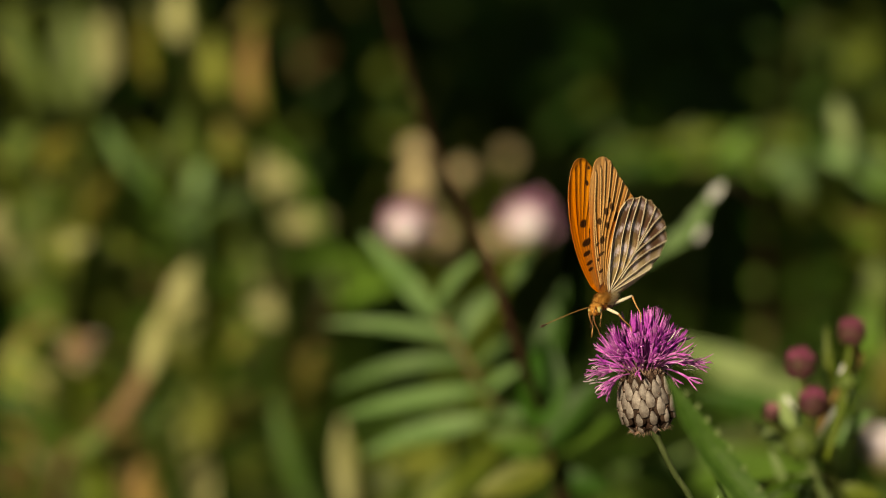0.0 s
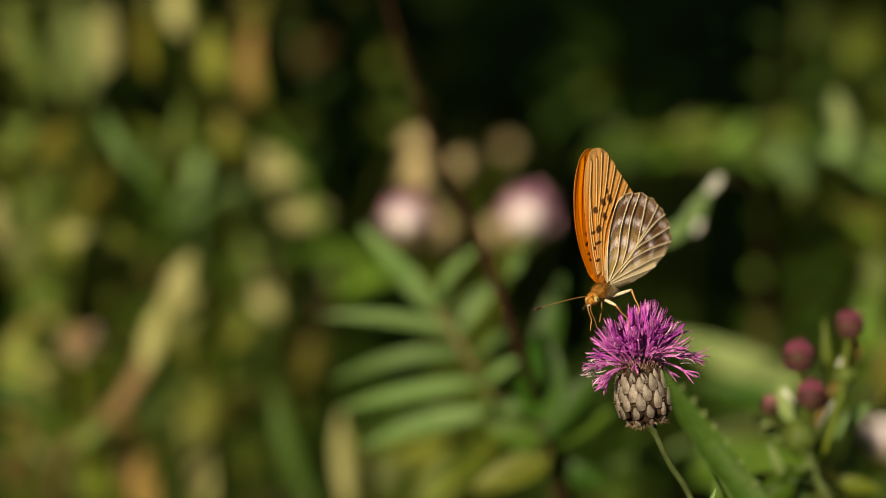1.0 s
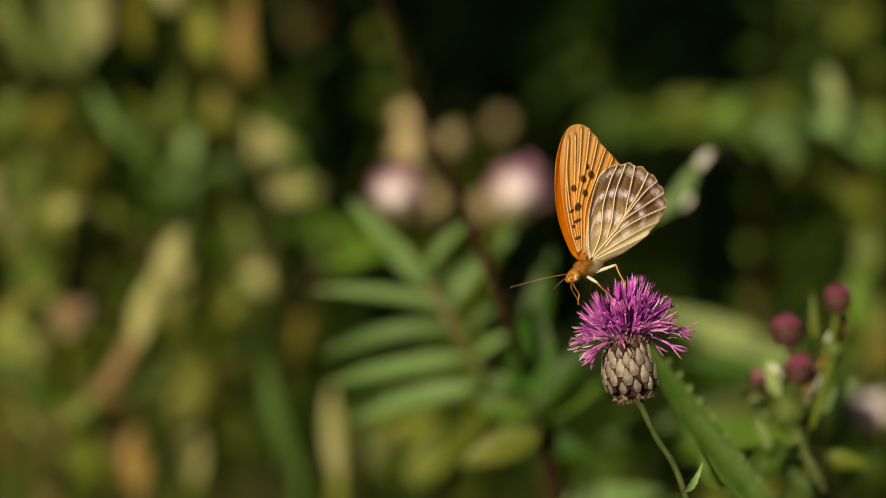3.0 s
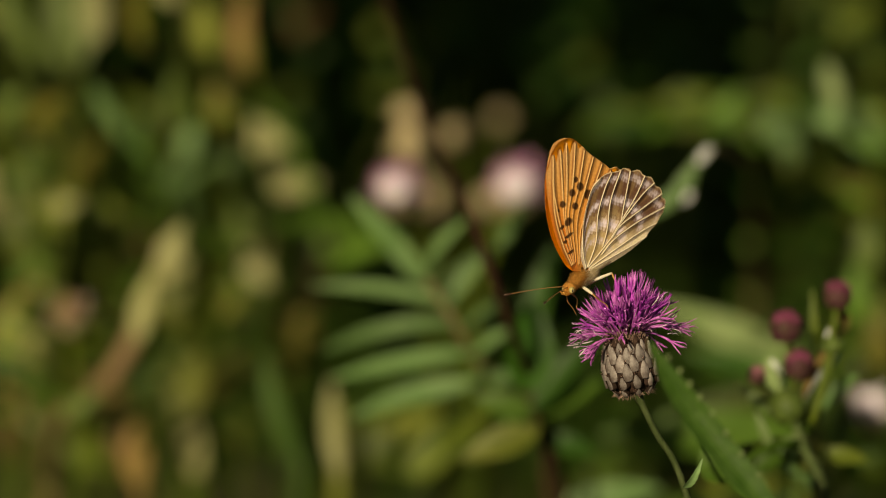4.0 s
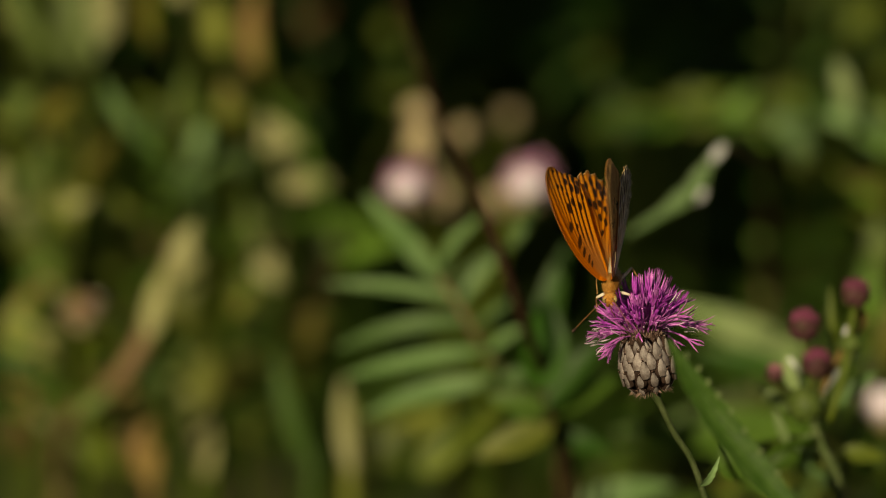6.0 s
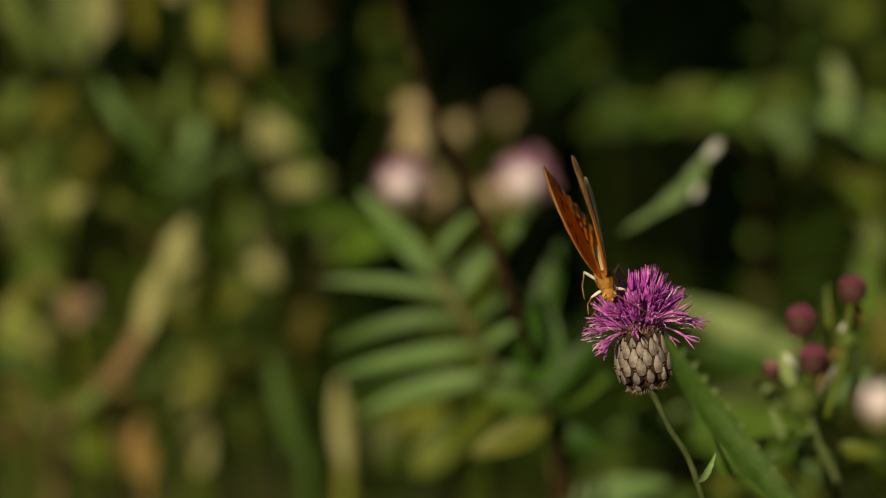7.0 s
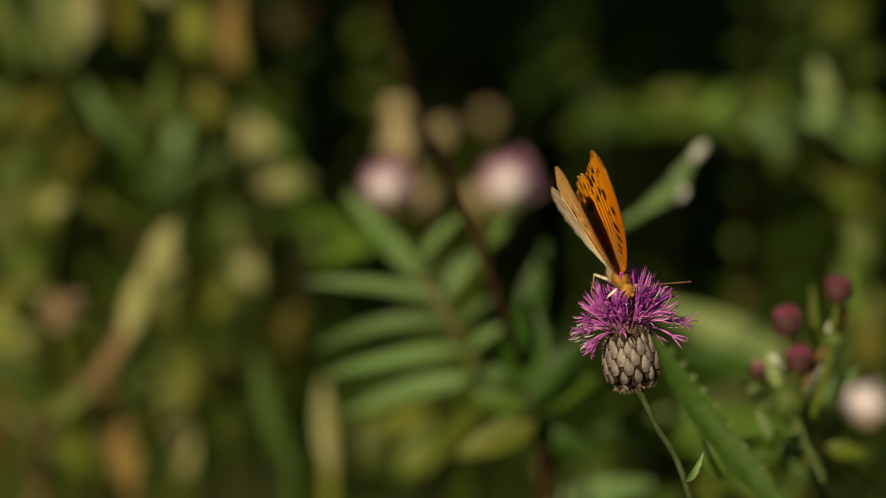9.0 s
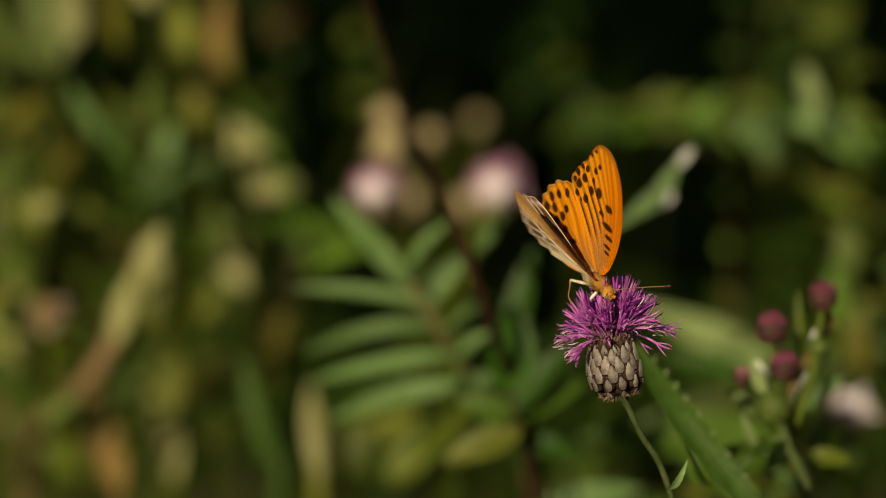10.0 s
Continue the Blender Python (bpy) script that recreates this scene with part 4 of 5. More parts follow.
def build_pale_flowers():
    rng = random.Random(3)
    group = "pale pink flowers behind"
    for (x, y, r, d, foot) in ((720, 392, 44, 1.04, (790, 640)), (934, 386, 50, 1.04, (850, 640))):
        c = spot(x, y, d)
        rr = r / FOCAL * d
        p = herb("faded_knapweed", "faded pale pink knapweed head on a green stem", "flower",
                 [c - Vector((0, 0, rr * 0.6)), spot((x + foot[0]) / 2, y + 110, d + 0.01), spot(*foot, d + 0.02)], (0.0022, 0.0016, 0.002, 0.0025), LEAF_OLIVE, [], group, lean=(0.02, 0.05))
        flower_ball(p, c, rr, ((PINK, 0.20, -0.5, 0.2), (MAUVE, 0.9, -0.3, 0.98)), rng, 110, WHITE_PETAL)
    for (x, y, r, d, dx) in ((736, 262, 27, 1.06, 50), (742, 316, 33, 1.06, 40), (818, 300, 24, 1.14, 10), (900, 274, 18, 1.36, -50), (782, 415, 32, 1.12, 20), (876, 418, 24, 1.12, -20), (760, 372, 26, 1.07, 30)):
        c = spot(x, y, d)
        rr = r / FOCAL * d
        p = herb("seed_head", "dry cream-coloured seed head on a thin stalk", "flower",
                 [c - Vector((0, 0, rr * 0.6)), spot(x + dx * 0.6, y + 120, d + 0.01), spot(x + dx, y + 300, d + 0.03)], (0.0016, 0.0014, 0.002), LEAF_OLIVE, [], "seed heads", lean=(0.02, 0.04))
        flower_ball(p, c, rr, ((CREAM, 0.9, -0.8, 0.9),), rng, 60)
    # dim flower in the herbs and a white one low down
    for x, y, r, d, mats in ((142, 614, 38, 1.0, ((PINK, 0.5, -0.3, 0.9), (LEAF_GREY, 0.4, -0.4, 0.8), (LEAF_STRAW, 0.3, -0.4, 0.8))), (1566, 783, 40, 0.92, ((CREAM, 0.3, -0.5, 0.9), (WHITE_PETAL, 0.9, -0.3, 0.9)))):
        c = spot(x, y, d)
        rr = r / FOCAL * d
        p = herb("wild_flower", "small wild flower among the herbs", "flower", [c - Vector((0, 0, rr * 0.5)), spot(x + 10, y + 200, d + 0.02)], (0.0018, 0.0016, 0.002), LEAF_OLIVE, [])
        flower_ball(p, c, rr, mats, rng, 60)


build_pale_flowers()


# thistle leaf behind the butterfly, with pale tips
def build_thistle():
    d = 0.82
    path = [spot(1278, 330, d), spot(1312, 334, d + 0.08), spot(1346, 362, d + 0.16), spot(1352, 420, d + 0.30), spot(1350, 560, d + 0.42)]
    plant = herb("thistle", "grey-green thistle with a curved leaf and pale tips", "plant", path, (0.0010, 0.0013, 0.0013, 0.0010, 0.0008, 0.0008, 0.001), LEAF_STRAW, [], lean=(0.02, 0.12))
    u = d / FOCAL
    f = (-0.3, -0.8, 0.5)
    bm = bmesh.new()
    ribbon(bm, [spot(1282, 322, d), spot(1250, 362, d), spot(1222, 405, d), spot(1170, 446, d), spot(1102, 488, d)], (12 * u, 26 * u, 41 * u, 25 * u, 4 * u), f, 0.3, 4, 0.34)
    leaf = grown("leaf", bm, LEAF_FERN, plant, "curved grey-green leaf")
    for x0, y0, x1, y1, w in ((1277, 324, 1253, 355, 19), (1243, 402, 1229, 426, 15)):
        bm = bmesh.new()
        ribbon(bm, [spot(x0, y0, d - 0.004), spot((x0 + x1) / 2 + 3, (y0 + y1) / 2, d - 0.007), spot(x1, y1, d - 0.003)], (6 * u, w * u, w * u, 5 * u), f, 0.35, n=10)
        grown("woolly_tip", bm, LEAF_SILVER, leaf, "pale tip of the leaf")


build_thistle()


# leafy branch that arches over the clearing farther back
def build_arching_branch():
    rng = random.Random(9)
    line = lambda x: float(np.interp(x, (1040, 1150, 1240, 1330, 1420, 1490, 1568, 1650), (300, 276, 262, 268, 290, 270, 300, 380)))
    deep = lambda x: 1.22 - 0.16 * (x - 1040) / 560
    path = [spot(x, line(x) + 12, deep(x)) for x in range(1040, 1651, 61)]
    leaves = []
    for k in range(46):
        x = rng.uniform(1045, 1610)
        dd = deep(x) + rng.uniform(-0.05, 0.08)
        y = line(x) + rng.uniform(-34, 34) * (0.6 if x < 1180 else 1.0)
        a = rng.uniform(-0.6, 0.6) + (math.pi if k % 2 else 0)
        ln = rng.uniform(40, 80)
        mats = (LEAF_OLIVE, LEAF_DEEP, LEAF_OLIVE) if x < 1200 else (LEAF, LEAF_OLIVE, LEAF_DEEP, LEAF_OLIVE)
        leaves.append(L(x, y, x + ln * math.cos(a), y - ln * math.sin(a), dd, rng.uniform(16, 28), rng.choice(mats), 0.1, (rng.uniform(-0.6, 0.2), -0.7, rng.uniform(0.2, 0.9))))
    f = (-0.35, -0.8, 0.45)
    leaves += [L(1215, 285, 1225, 222, 1.28, 50, LEAF_SAGE, 0.1, f), L(1392, 305, 1432, 345, 1.06, 40, LEAF_FERN, 0.1, f), L(1360, 300, 1420, 285, 1.06, 46, LEAF_FERN, 0.1, f),
               L(1502, 262, 1478, 175, 1.0, 36, LEAF_GREY, 0.08, f), L(1460, 285, 1568, 275, 1.04, 46, LEAF_FERN, 0.1, f), L(1510, 290, 1590, 335, 1.04, 50, LEAF_FERN, 0.1, f),
               L(1400, 355, 1500, 395, 1.12, 40, LEAF_OLIVE, 0.1, f), L(1480, 385, 1590, 440, 1.16, 40, LEAF_AMBER, 0.1, f), L(1290, 300, 1320, 235, 1.12, 50, LEAF, 0.1, f), L(1560, 545, 1550, 455, 0.98, 50, LEAF_SAGE, 0.1, f), L(1340, 245, 1430, 230, 1.16, 36, LEAF_OLIVE, 0.1, f)]
    herb("arching_branch", "leafy green branch arching over the dark clearing", "plant", path, (0.0007, 0.0009, 0.001, 0.0012, 0.0014, 0.002), LEAF_DEEP, leaves, lean=(0.05, 0.05))


build_arching_branch()


# crimson buds
def build_buds():
    d = 0.704
    path = [spot(1428, 800, d), spot(1445, 850, d), spot(1480, 930, d)]
    f = (-0.3, -0.75, 0.55)
    leaves = [L(1500, 706, 1494, 645, d + 0.01, 30, LEAF_SILVER, 0.1, f), L(1404, 765, 1380, 700, d, 24, LEAF_GREY, 0.1, f), L(1400, 800, 1335, 752, d + 0.012, 22, LEAF_GREY, 0.1, f),
              L(1392, 862, 1362, 792, d, 18, LEAF_GREY, 0.1, f), L(1440, 800, 1385, 770, d + 0.004, 40, LEAF_SAGE, 0.12, f), L(1470, 790, 1545, 728, d + 0.02, 32, LEAF_FERN, 0.1, f),
              L(1450, 800, 1425, 740, d + 0.006, 44, LEAF_SAGE, 0.1, f), L(1470, 690, 1462, 575, d + 0.02, 14, LEAF_OLIVE, 0.08, f), L(1372, 788, 1336, 748, d + 0.016, 22, LEAF_GREY, 0.12, f), L(1408, 748, 1390, 700, d + 0.012, 18, LEAF_SILVER, 0.1, f), L(1402, 800, 1372, 770, d + 0.014, 18, LEAF_GREY, 0.1, f), L(1430, 790, 1440, 735, d + 0.014, 26, LEAF_SAGE, 0.12, f), L(1525, 640, 1500, 600, d + 0.01, 24, LEAF_TAN, 0.1, f), L(1415, 905, 1432, 838, d + 0.03, 40, LEAF_FERN, 0.1, f),
              L(1300, 920, 1272, 850, d - 0.02, 50, LEAF, 0.1, f), L(1455, 900, 1462, 830, d + 0.02, 44, LEAF_YELLOW, 0.1, f), L(1410, 870, 1350, 900, d + 0.02, 40, LEAF, 0.1, f),
              L(1480, 870, 1560, 880, d + 0.03, 34, LEAF_OLIVE, 0.1, f), L(1320, 880, 1370, 850, d + 0.02, 26, LEAF_OLIVE, 0.1, f)]
    p = herb("bud_cluster", "thistle with a cluster of round crimson buds in green cups", "plant", path, (0.0014, 0.0016, 0.002), STEM_GREEN, leaves, lean=(0.02, 0.02))
    rng = random.Random(8)
    for x, y, r, bx, by, kind in ((1416, 640, 29, 1428, 790, "crimson"), (1507, 583, 26, 1462, 810, "crimson"), (1438, 708, 27, 1432, 800, "crimson"), (1365, 727, 17, 1412, 805, "rosy"),
                                  (1418, 776, 36, 1430, 815, "pale"), (1498, 672, 20, 1462, 815, "pale")):
        c = spot(x, y, d)
        rr = r / FOCAL * d
        foot = spot(bx, by, d)
        bm = bmesh.new()
        tube(bm, [foot, foot.lerp(c, 0.5) + Vector((0.001, 0, 0)), c - Vector((0, 0, rr * 0.8))], (0.0008, 0.0010), 6, n=8)
        grown("stalk", bm, LEAF_OLIVE, p)
        bm = bmesh.new()
        blob(bm, c - Vector((0, 0, 0.25 * rr)), (0.92 * rr, 0.92 * rr, 0.9 * rr), u=20, v=14, rough=0.2, seed=x)
        cup = grown("cup", bm, LEAF_SAGE if kind == "pale" else BUD_CUP, p, "pale green scaly bud" if kind == "pale" else "olive and crimson scaly cup")
        for k in range(26):                                   # pointed scales round the cup
            a, h = 2.4 * k, -0.75 + 1.35 * k / 26
            w = math.sqrt(1 - h * h)
            out = Vector((w * math.cos(a), w * math.sin(a), h))
            q = c - Vector((0, 0, 0.25 * rr)) + out * 0.9 * rr
            bm = bmesh.new()
            blade(bm, q - Vector((0, 0, 0.16 * rr)), q + Vector((0.2 * out.x * rr, 0.2 * out.y * rr, 0.30 * rr)), 0.34 * rr, 0.06, out, 0.2, 4)
            grown("scale", bm, (LEAF_SAGE if k % 3 else LEAF_GREY) if kind == "pale" else BUD_CUP, cup)
        if kind != "pale":
            bm = bmesh.new()
            for k in range(44):                               # closed florets in a domed tuft
                a, h = 2.4 * k, 0.15 + 0.85 * k / 44
                w = math.sqrt(1 - h * h)
                out = Vector((w * math.cos(a), w * math.sin(a), h))
                tube(bm, [c + out * 0.2 * rr, c + out * 0.7 * rr, c + out * rr * rng.uniform(0.92, 1.08)], (0.16 * rr, 0.15 * rr, 0.04 * rr), 5)
            grown("tuft", bm, BUD_ROSY if kind == "rosy" else BUD_PURPLE, p, "closed crimson flower tip")
    return p


bud_cluster = build_buds()

# leaf before the flower's right side, out of the focus
herb("thistle_leaf", "long toothed green leaf rising before the flower", "leaf", [spot(1412, 983, 0.562), spot(1460, 1060, 0.565)], (0.0009, 0.0011, 0.0016), STEM_GREEN, [], lean=(0.17, 0.0))


def build_front_leaf():
    plant = bpy.data.objects["thistle_leaf"]
    d0, d1 = 0.562, 0.560
    u = 0.56 / FOCAL
    bm = bmesh.new()
    line = [spot(1180, 668, d1), spot(1218, 735, 0.561), spot(1262, 800, 0.562), spot(1330, 888, 0.562), spot(1414, 985, d0)]
    ribbon(bm, line, (8 * u, 36 * u, 54 * u, 58 * u, 34 * u), (0.15, -0.95, 0.25), 0.55, 9, 0.06, 60)
    leaf = grown("leaf", bm, LEAF_TOOTHED, plant)
    bm = bmesh.new()
    tube(bm, line, (0.0001, 0.00022, 0.0003, 0.0003), 6, n=20)
    grown("midrib", bm, LEAF_TOOTHED, leaf, "midrib of the leaf")
    fine = smooth_path(line, 61)
    rng = random.Random(4)
    for k in range(8):                                        # woolly teeth along both margins
        i = 8 + 6 * k
        way = (fine[i + 1] - fine[i - 1]).normalized()
        out = way.cross(Vector((0, -1, 0))).normalized() * (-1 if k % 3 == 2 else 1)
        if out.x < 0 and k % 3 != 2:
            out = -out
        p = fine[i] + out * (27 * u * float(np.interp(i, (0, 15, 30, 60), (0.3, 0.85, 1.0, 0.8))))
        bm = bmesh.new()
        blob(bm, p + Vector((0, -0.0004, 0)), (0.0007 * rng.uniform(0.6, 1.1), 0.0004, 0.0007), u=8, v=6, rough=0.4, seed=k)
        tube(bm, [p, p + out * 0.0005, p + out * 0.0010 + Vector((0, -0.0002, 0.0002))], (0.0003, 0.0002, 0.00005), 5, n=5)
        grown("spine", bm, LEAF_GREY, leaf)


build_front_leaf()

# broad leaves behind the flower
herb("dock", "broad grey-green leaf leaning behind the knapweed", "plant", [spot(1420, 690, 0.86), spot(1460, 800, 0.87), spot(1480, 900, 0.88)], (0.0016, 0.002, 0.0025), STEM_GREEN,
     [L(1435, 715, 1185, 606, 0.99, 62, LEAF_GREY, 0.05, (-0.3, -0.8, 0.5)), L(1430, 740, 1230, 690, 0.97, 40, LEAF_DEEP, 0.08), L(1450, 780, 1210, 800, 0.97, 60, LEAF_OLIVE, 0.08),
      L(1460, 850, 1080, 840, 0.92, 90, LEAF, 0.1), L(1540, 790, 1535, 690, 0.95, 40, LEAF_OLIVE, 0.08), L(1590, 720, 1555, 620, 0.97, 44, LEAF_AMBER, 0.08), L(1545, 640, 1530, 540, 1.0, 44, LEAF, 0.08), L(1560, 720, 1590, 590, 1.0, 40, LEAF_YELLOW, 0.08), L(1440, 770, 1225, 670, 0.98, 40, LEAF_OLIVE, 0.08, (-0.2, -0.5, 0.85))])
herb("bush_leaf", "dark green glossy leaves below the knapweed", "plant", [spot(960, 760, 0.80), spot(985, 860, 0.81), spot(990, 900, 0.81)], (0.0012, 0.0015, 0.002), STEM_RED,
     [L(955, 760, 965, 600, 0.80, 85, LEAF_DEEP, 0.08, (0.1, -0.8, 0.5)), L(965, 790, 1080, 660, 0.80, 50, LEAF_DEEP, 0.08), L(955, 700, 1000, 500, 0.86, 50, LEAF_DEEP, 0.08), L(970, 800, 1090, 740, 0.81, 50, LEAF, 0.08),
      L(965, 800, 860, 770, 0.81, 50, LEAF, 0.08), L(975, 830, 840, 880, 0.80, 60, LEAF_YELLOW, 0.08), L(980, 840, 1080, 870, 0.82, 40, LEAF_DEEP, 0.08), L(1000, 975, 1190, 930, 0.86, 60, LEAF_FERN, 0.08), L(1040, 1010, 1240, 955, 0.87, 70, LEAF, 0.08)])


# sunlit herbs on the left
def build_herbs():
    lab = "tall sunlit herb with yellow-green and straw leaves"
    f1, f2, f3 = (-0.5, -0.7, 0.4), (-0.1, -0.8, 0.5), (-0.3, -0.4, 0.85)
    thin, thick = (0.0012, 0.0016, 0.002, 0.0024), (0.0015, 0.002, 0.0025, 0.003)
    d = 1.14
    herb("tall_herb", lab, "plant", [spot(150, -20, d), spot(150, 200, d), spot(130, 450, d), spot(100, 700, d), spot(90, 900, d)], thin, LEAF_OLIVE,
         [L(12, 20, 96, 200, d, 44, LEAF_SAGE, 0.06, f1), L(125, 190, 118, 10, d, 54, LEAF_SAGE, 0.06, f2), L(192, 140, 188, 20, d, 60, LEAF_PALE, 0.08, f1), L(158, 180, 160, 30, d + 0.04, 50, LEAF_GREY, 0.08, f2),
          L(20, 300, 62, 225, d, 52, LEAF_SAGE, 0.1, f1), L(70, 300, 132, 238, d, 48, LEAF_AMBER, 0.1, f1), L(140, 425, 198, 312, d, 54, LEAF_AMBER, 0.1, f1), L(60, 440, 82, 330, d, 78, LEAF_SAGE, 0.1, f1),
          L(2, 450, -4, 350, d, 50, LEAF_PALE, 0.1, f1), L(120, 470, 100, 390, d, 50, LEAF_YELLOW, 0.1, f2), L(64, 540, 16, 440, d, 64, LEAF_OLIVE, 0.1, f2), L(28, 700, 36, 600, d, 66, LEAF_YELLOW, 0.1, f2),
          L(60, 600, 90, 520, d + 0.06, 50, LEAF, 0.1, f2), L(90, 760, -10, 690, d, 50, LEAF_DEEP, 0.1, f2), L(20, 880, 50, 780, d, 60, LEAF_RUST, 0.1, f3), L(90, 900, 140, 850, d, 50, LEAF, 0.1, f1)], "herbs")
    d = 1.0
    herb("straw_stalk", "bent straw-coloured stalk with a drooping yellow leaf", "plant", [spot(318, 500, d), spot(288, 570, d), spot(258, 660, d), spot(212, 735, d), spot(160, 786, d + 0.03), spot(118, 815, d + 0.08), spot(100, 900, d + 0.14)],
         (0.002, 0.0040, 0.0042, 0.0034, 0.002, 0.0014, 0.0014), LEAF_STRAW, [L(312, 570, 342, 462, d - 0.01, 60, LEAF_PALE, 0.1, f1), L(262, 670, 296, 540, d - 0.01, 50, LEAF_PALE, 0.06, f1), L(130, 815, 200, 760, d - 0.01, 26, LEAF_SAGE, 0.1, f2),
                                                                       L(330, 660, 305, 560, d + 0.04, 40, LEAF_YELLOW, 0.1, f2)], "herbs")
    d = 1.14
    herb("tall_herb", lab, "plant", [spot(330, -40, d + 0.06), spot(345, 200, d + 0.06), spot(350, 420, d + 0.06), spot(362, 650, d), spot(362, 900, d)], thin, LEAF_OLIVE,
         [L(322, 75, 316, -30, d, 44, LEAF_PALE, 0.1, f1), L(268, 150, 262, 20, d, 34, LEAF_AMBER, 0.1, f1), L(300, 60, 240, 0, d + 0.05, 44, LEAF_OLIVE, 0.1, f2), L(392, 165, 376, 60, d, 54, LEAF_YELLOW, 0.1, f1),
          L(322, 298, 328, 195, d - 0.04, 30, LEAF_SAGE, 0.1, f1), L(345, 345, 360, 290, d, 36, LEAF_FERN, 0.1, f2), L(410, 390, 440, 330, d, 40, LEAF, 0.1, f2), L(355, 420, 310, 380, d + 0.06, 40, LEAF_DEEP, 0.1, f2),
          L(268, 520, 262, 430, d + 0.06, 46, LEAF_RUST, 0.1, f1), L(215, 520, 200, 430, d + 0.05, 44, LEAF_OLIVE, 0.1, f2), L(355, 690, 342, 600, d, 40, LEAF_OLIVE, 0.1, f1), L(365, 820, 368, 690, d - 0.06, 74, LEAF_YELLOW, 0.06, f1),
          L(360, 915, 358, 785, d - 0.06, 66, LEAF_PALE, 0.06, f1), L(385, 770, 455, 715, d, 40, LEAF_AMBER, 0.1, f2), L(350, 740, 310, 690, d, 40, LEAF_OLIVE, 0.1, f2)], "herbs")
    d = 1.14
    herb("tall_herb", lab, "plant", [spot(450, 40, d), spot(470, 250, d), spot(490, 500, d + 0.08), spot(490, 700, d + 0.08), spot(480, 900, d + 0.08)], thin, LEAF_OLIVE,
         [L(448, 195, 452, 45, d, 46, LEAF_TAN, 0.08, f1), L(420, 60, 470, 10, d + 0.04, 40, LEAF_AMBER, 0.1, f2), L(460, 330, 540, 318, d, 40, LEAF_PALE, 0.1, f1), L(462, 285, 510, 320, d, 40, LEAF_PALE, 0.1, f1), L(500, 405, 590, 390, d, 48, LEAF_PALE, 0.1, f1),
          L(405, 290, 400, 210, d + 0.04, 40, LEAF_AMBER, 0.1, f2), L(450, 505, 444, 420, d, 40, LEAF_SAGE, 0.1, f1), L(488, 575, 452, 495, d, 46, LEAF_PALE, 0.1, f1), L(440, 640, 430, 570, d + 0.05, 30, LEAF_STRAW, 0.1, f1),
          L(490, 468, 660, 492, d - 0.1, 56, LEAF, 0.08, f3), L(600, 540, 720, 500, d - 0.12, 60, LEAF, 0.08, f3), L(590, 450, 690, 520, d - 0.1, 50, LEAF, 0.08, f3), L(560, 545, 610, 480, d + 0.05, 40, LEAF_OLIVE, 0.1, f2), L(560, 715, 552, 625, d, 40, LEAF_AMBER, 0.1, f1), L(565, 600, 580, 520, d + 0.06, 36, LEAF_STRAW, 0.1, f2)], "herbs")
    d = 1.03
    herb("grass_stalk", "blue-green branching stalk of a grass", "plant", [spot(178, 210, d), spot(228, 292, d), spot(285, 360, d), spot(325, 450, d + 0.04), spot(340, 600, d + 0.16), spot(345, 900, d + 0.2)], (0.0012, 0.0026, 0.0028, 0.002, 0.0015), LEAF_BLUE,
         [L(290, 375, 262, 255, d, 22, LEAF_BLUE, 0.08, f1), L(305, 400, 345, 330, d, 18, LEAF_BLUE, 0.08, f2), L(315, 420, 420, 345, d, 16, LEAF_BLUE, 0.08, f2), L(245, 320, 178, 208, d, 24, LEAF_FERN, 0.05, f1)], "herbs")
    herb("grass_stalk", "blue-green stalk among the yellow leaves", "plant", [spot(490, 700, 1.0), spot(512, 770, 1.0), spot(548, 880, 1.0)], (0.002, 0.003, 0.003, 0.003), LEAF_BLUE,
         [L(552, 900, 486, 690, 1.0, 44, LEAF_BLUE, 0.08, f1), L(560, 900, 500, 760, 1.01, 30, LEAF_FERN, 0.08, f1)], "herbs")
    herb("tall_herb", lab, "plant", [spot(614, 780, 1.0), spot(618, 900, 1.0)], (0.003, 0.004, 0.004), LEAF_YELLOW,
         [L(620, 910, 604, 740, 0.98, 40, LEAF_PALE, 0.05, f1), L(620, 890, 646, 790, 1.02, 40, LEAF_YELLOW, 0.08, f2), L(640, 900, 800, 800, 1.05, 100, LEAF_YELLOW, 0.08, f3), L(650, 900, 720, 830, 1.0, 70, LEAF_OLIVE, 0.08, f2), L(740, 910, 840, 830, 1.0, 60, LEAF_OLIVE, 0.08, f2)], "herbs")
    herb("dry_herb", "dry tan leaves low among the herbs", "plant", [spot(262, 830, 1.06), spot(265, 900, 1.06)], (0.002, 0.003), LEAF_TAN,
         [L(262, 930, 262, 805, 1.05, 66, LEAF_TAN, 0.08, f1), L(268, 900, 205, 840, 1.06, 50, LEAF_RUST, 0.08, f2), L(200, 900, 120, 830, 1.1, 50, LEAF_OLIVE, 0.08, f1), L(260, 800, 250, 740, 1.12, 40, LEAF_OLIVE, 0.08, f2)], "herbs")
    # sunlit leaves deeper in, lone against the dark
    for x, y, w, dd, mat in ((530, 240, 36, 1.5, LEAF_OLIVE), (555, 110, 44, 1.48, LEAF_RUST), (690, 125, 38, 1.48, LEAF_OLIVE), (636, -10, 44, 1.42, LEAF_YELLOW), (1050, 178, 26, 1.55, LEAF_OLIVE), (510, 40, 40, 1.45, LEAF_OLIVE), (1452, 60, 44, 1.5, LEAF_OLIVE), (1530, 100, 60, 1.42, LEAF_OLIVE)):
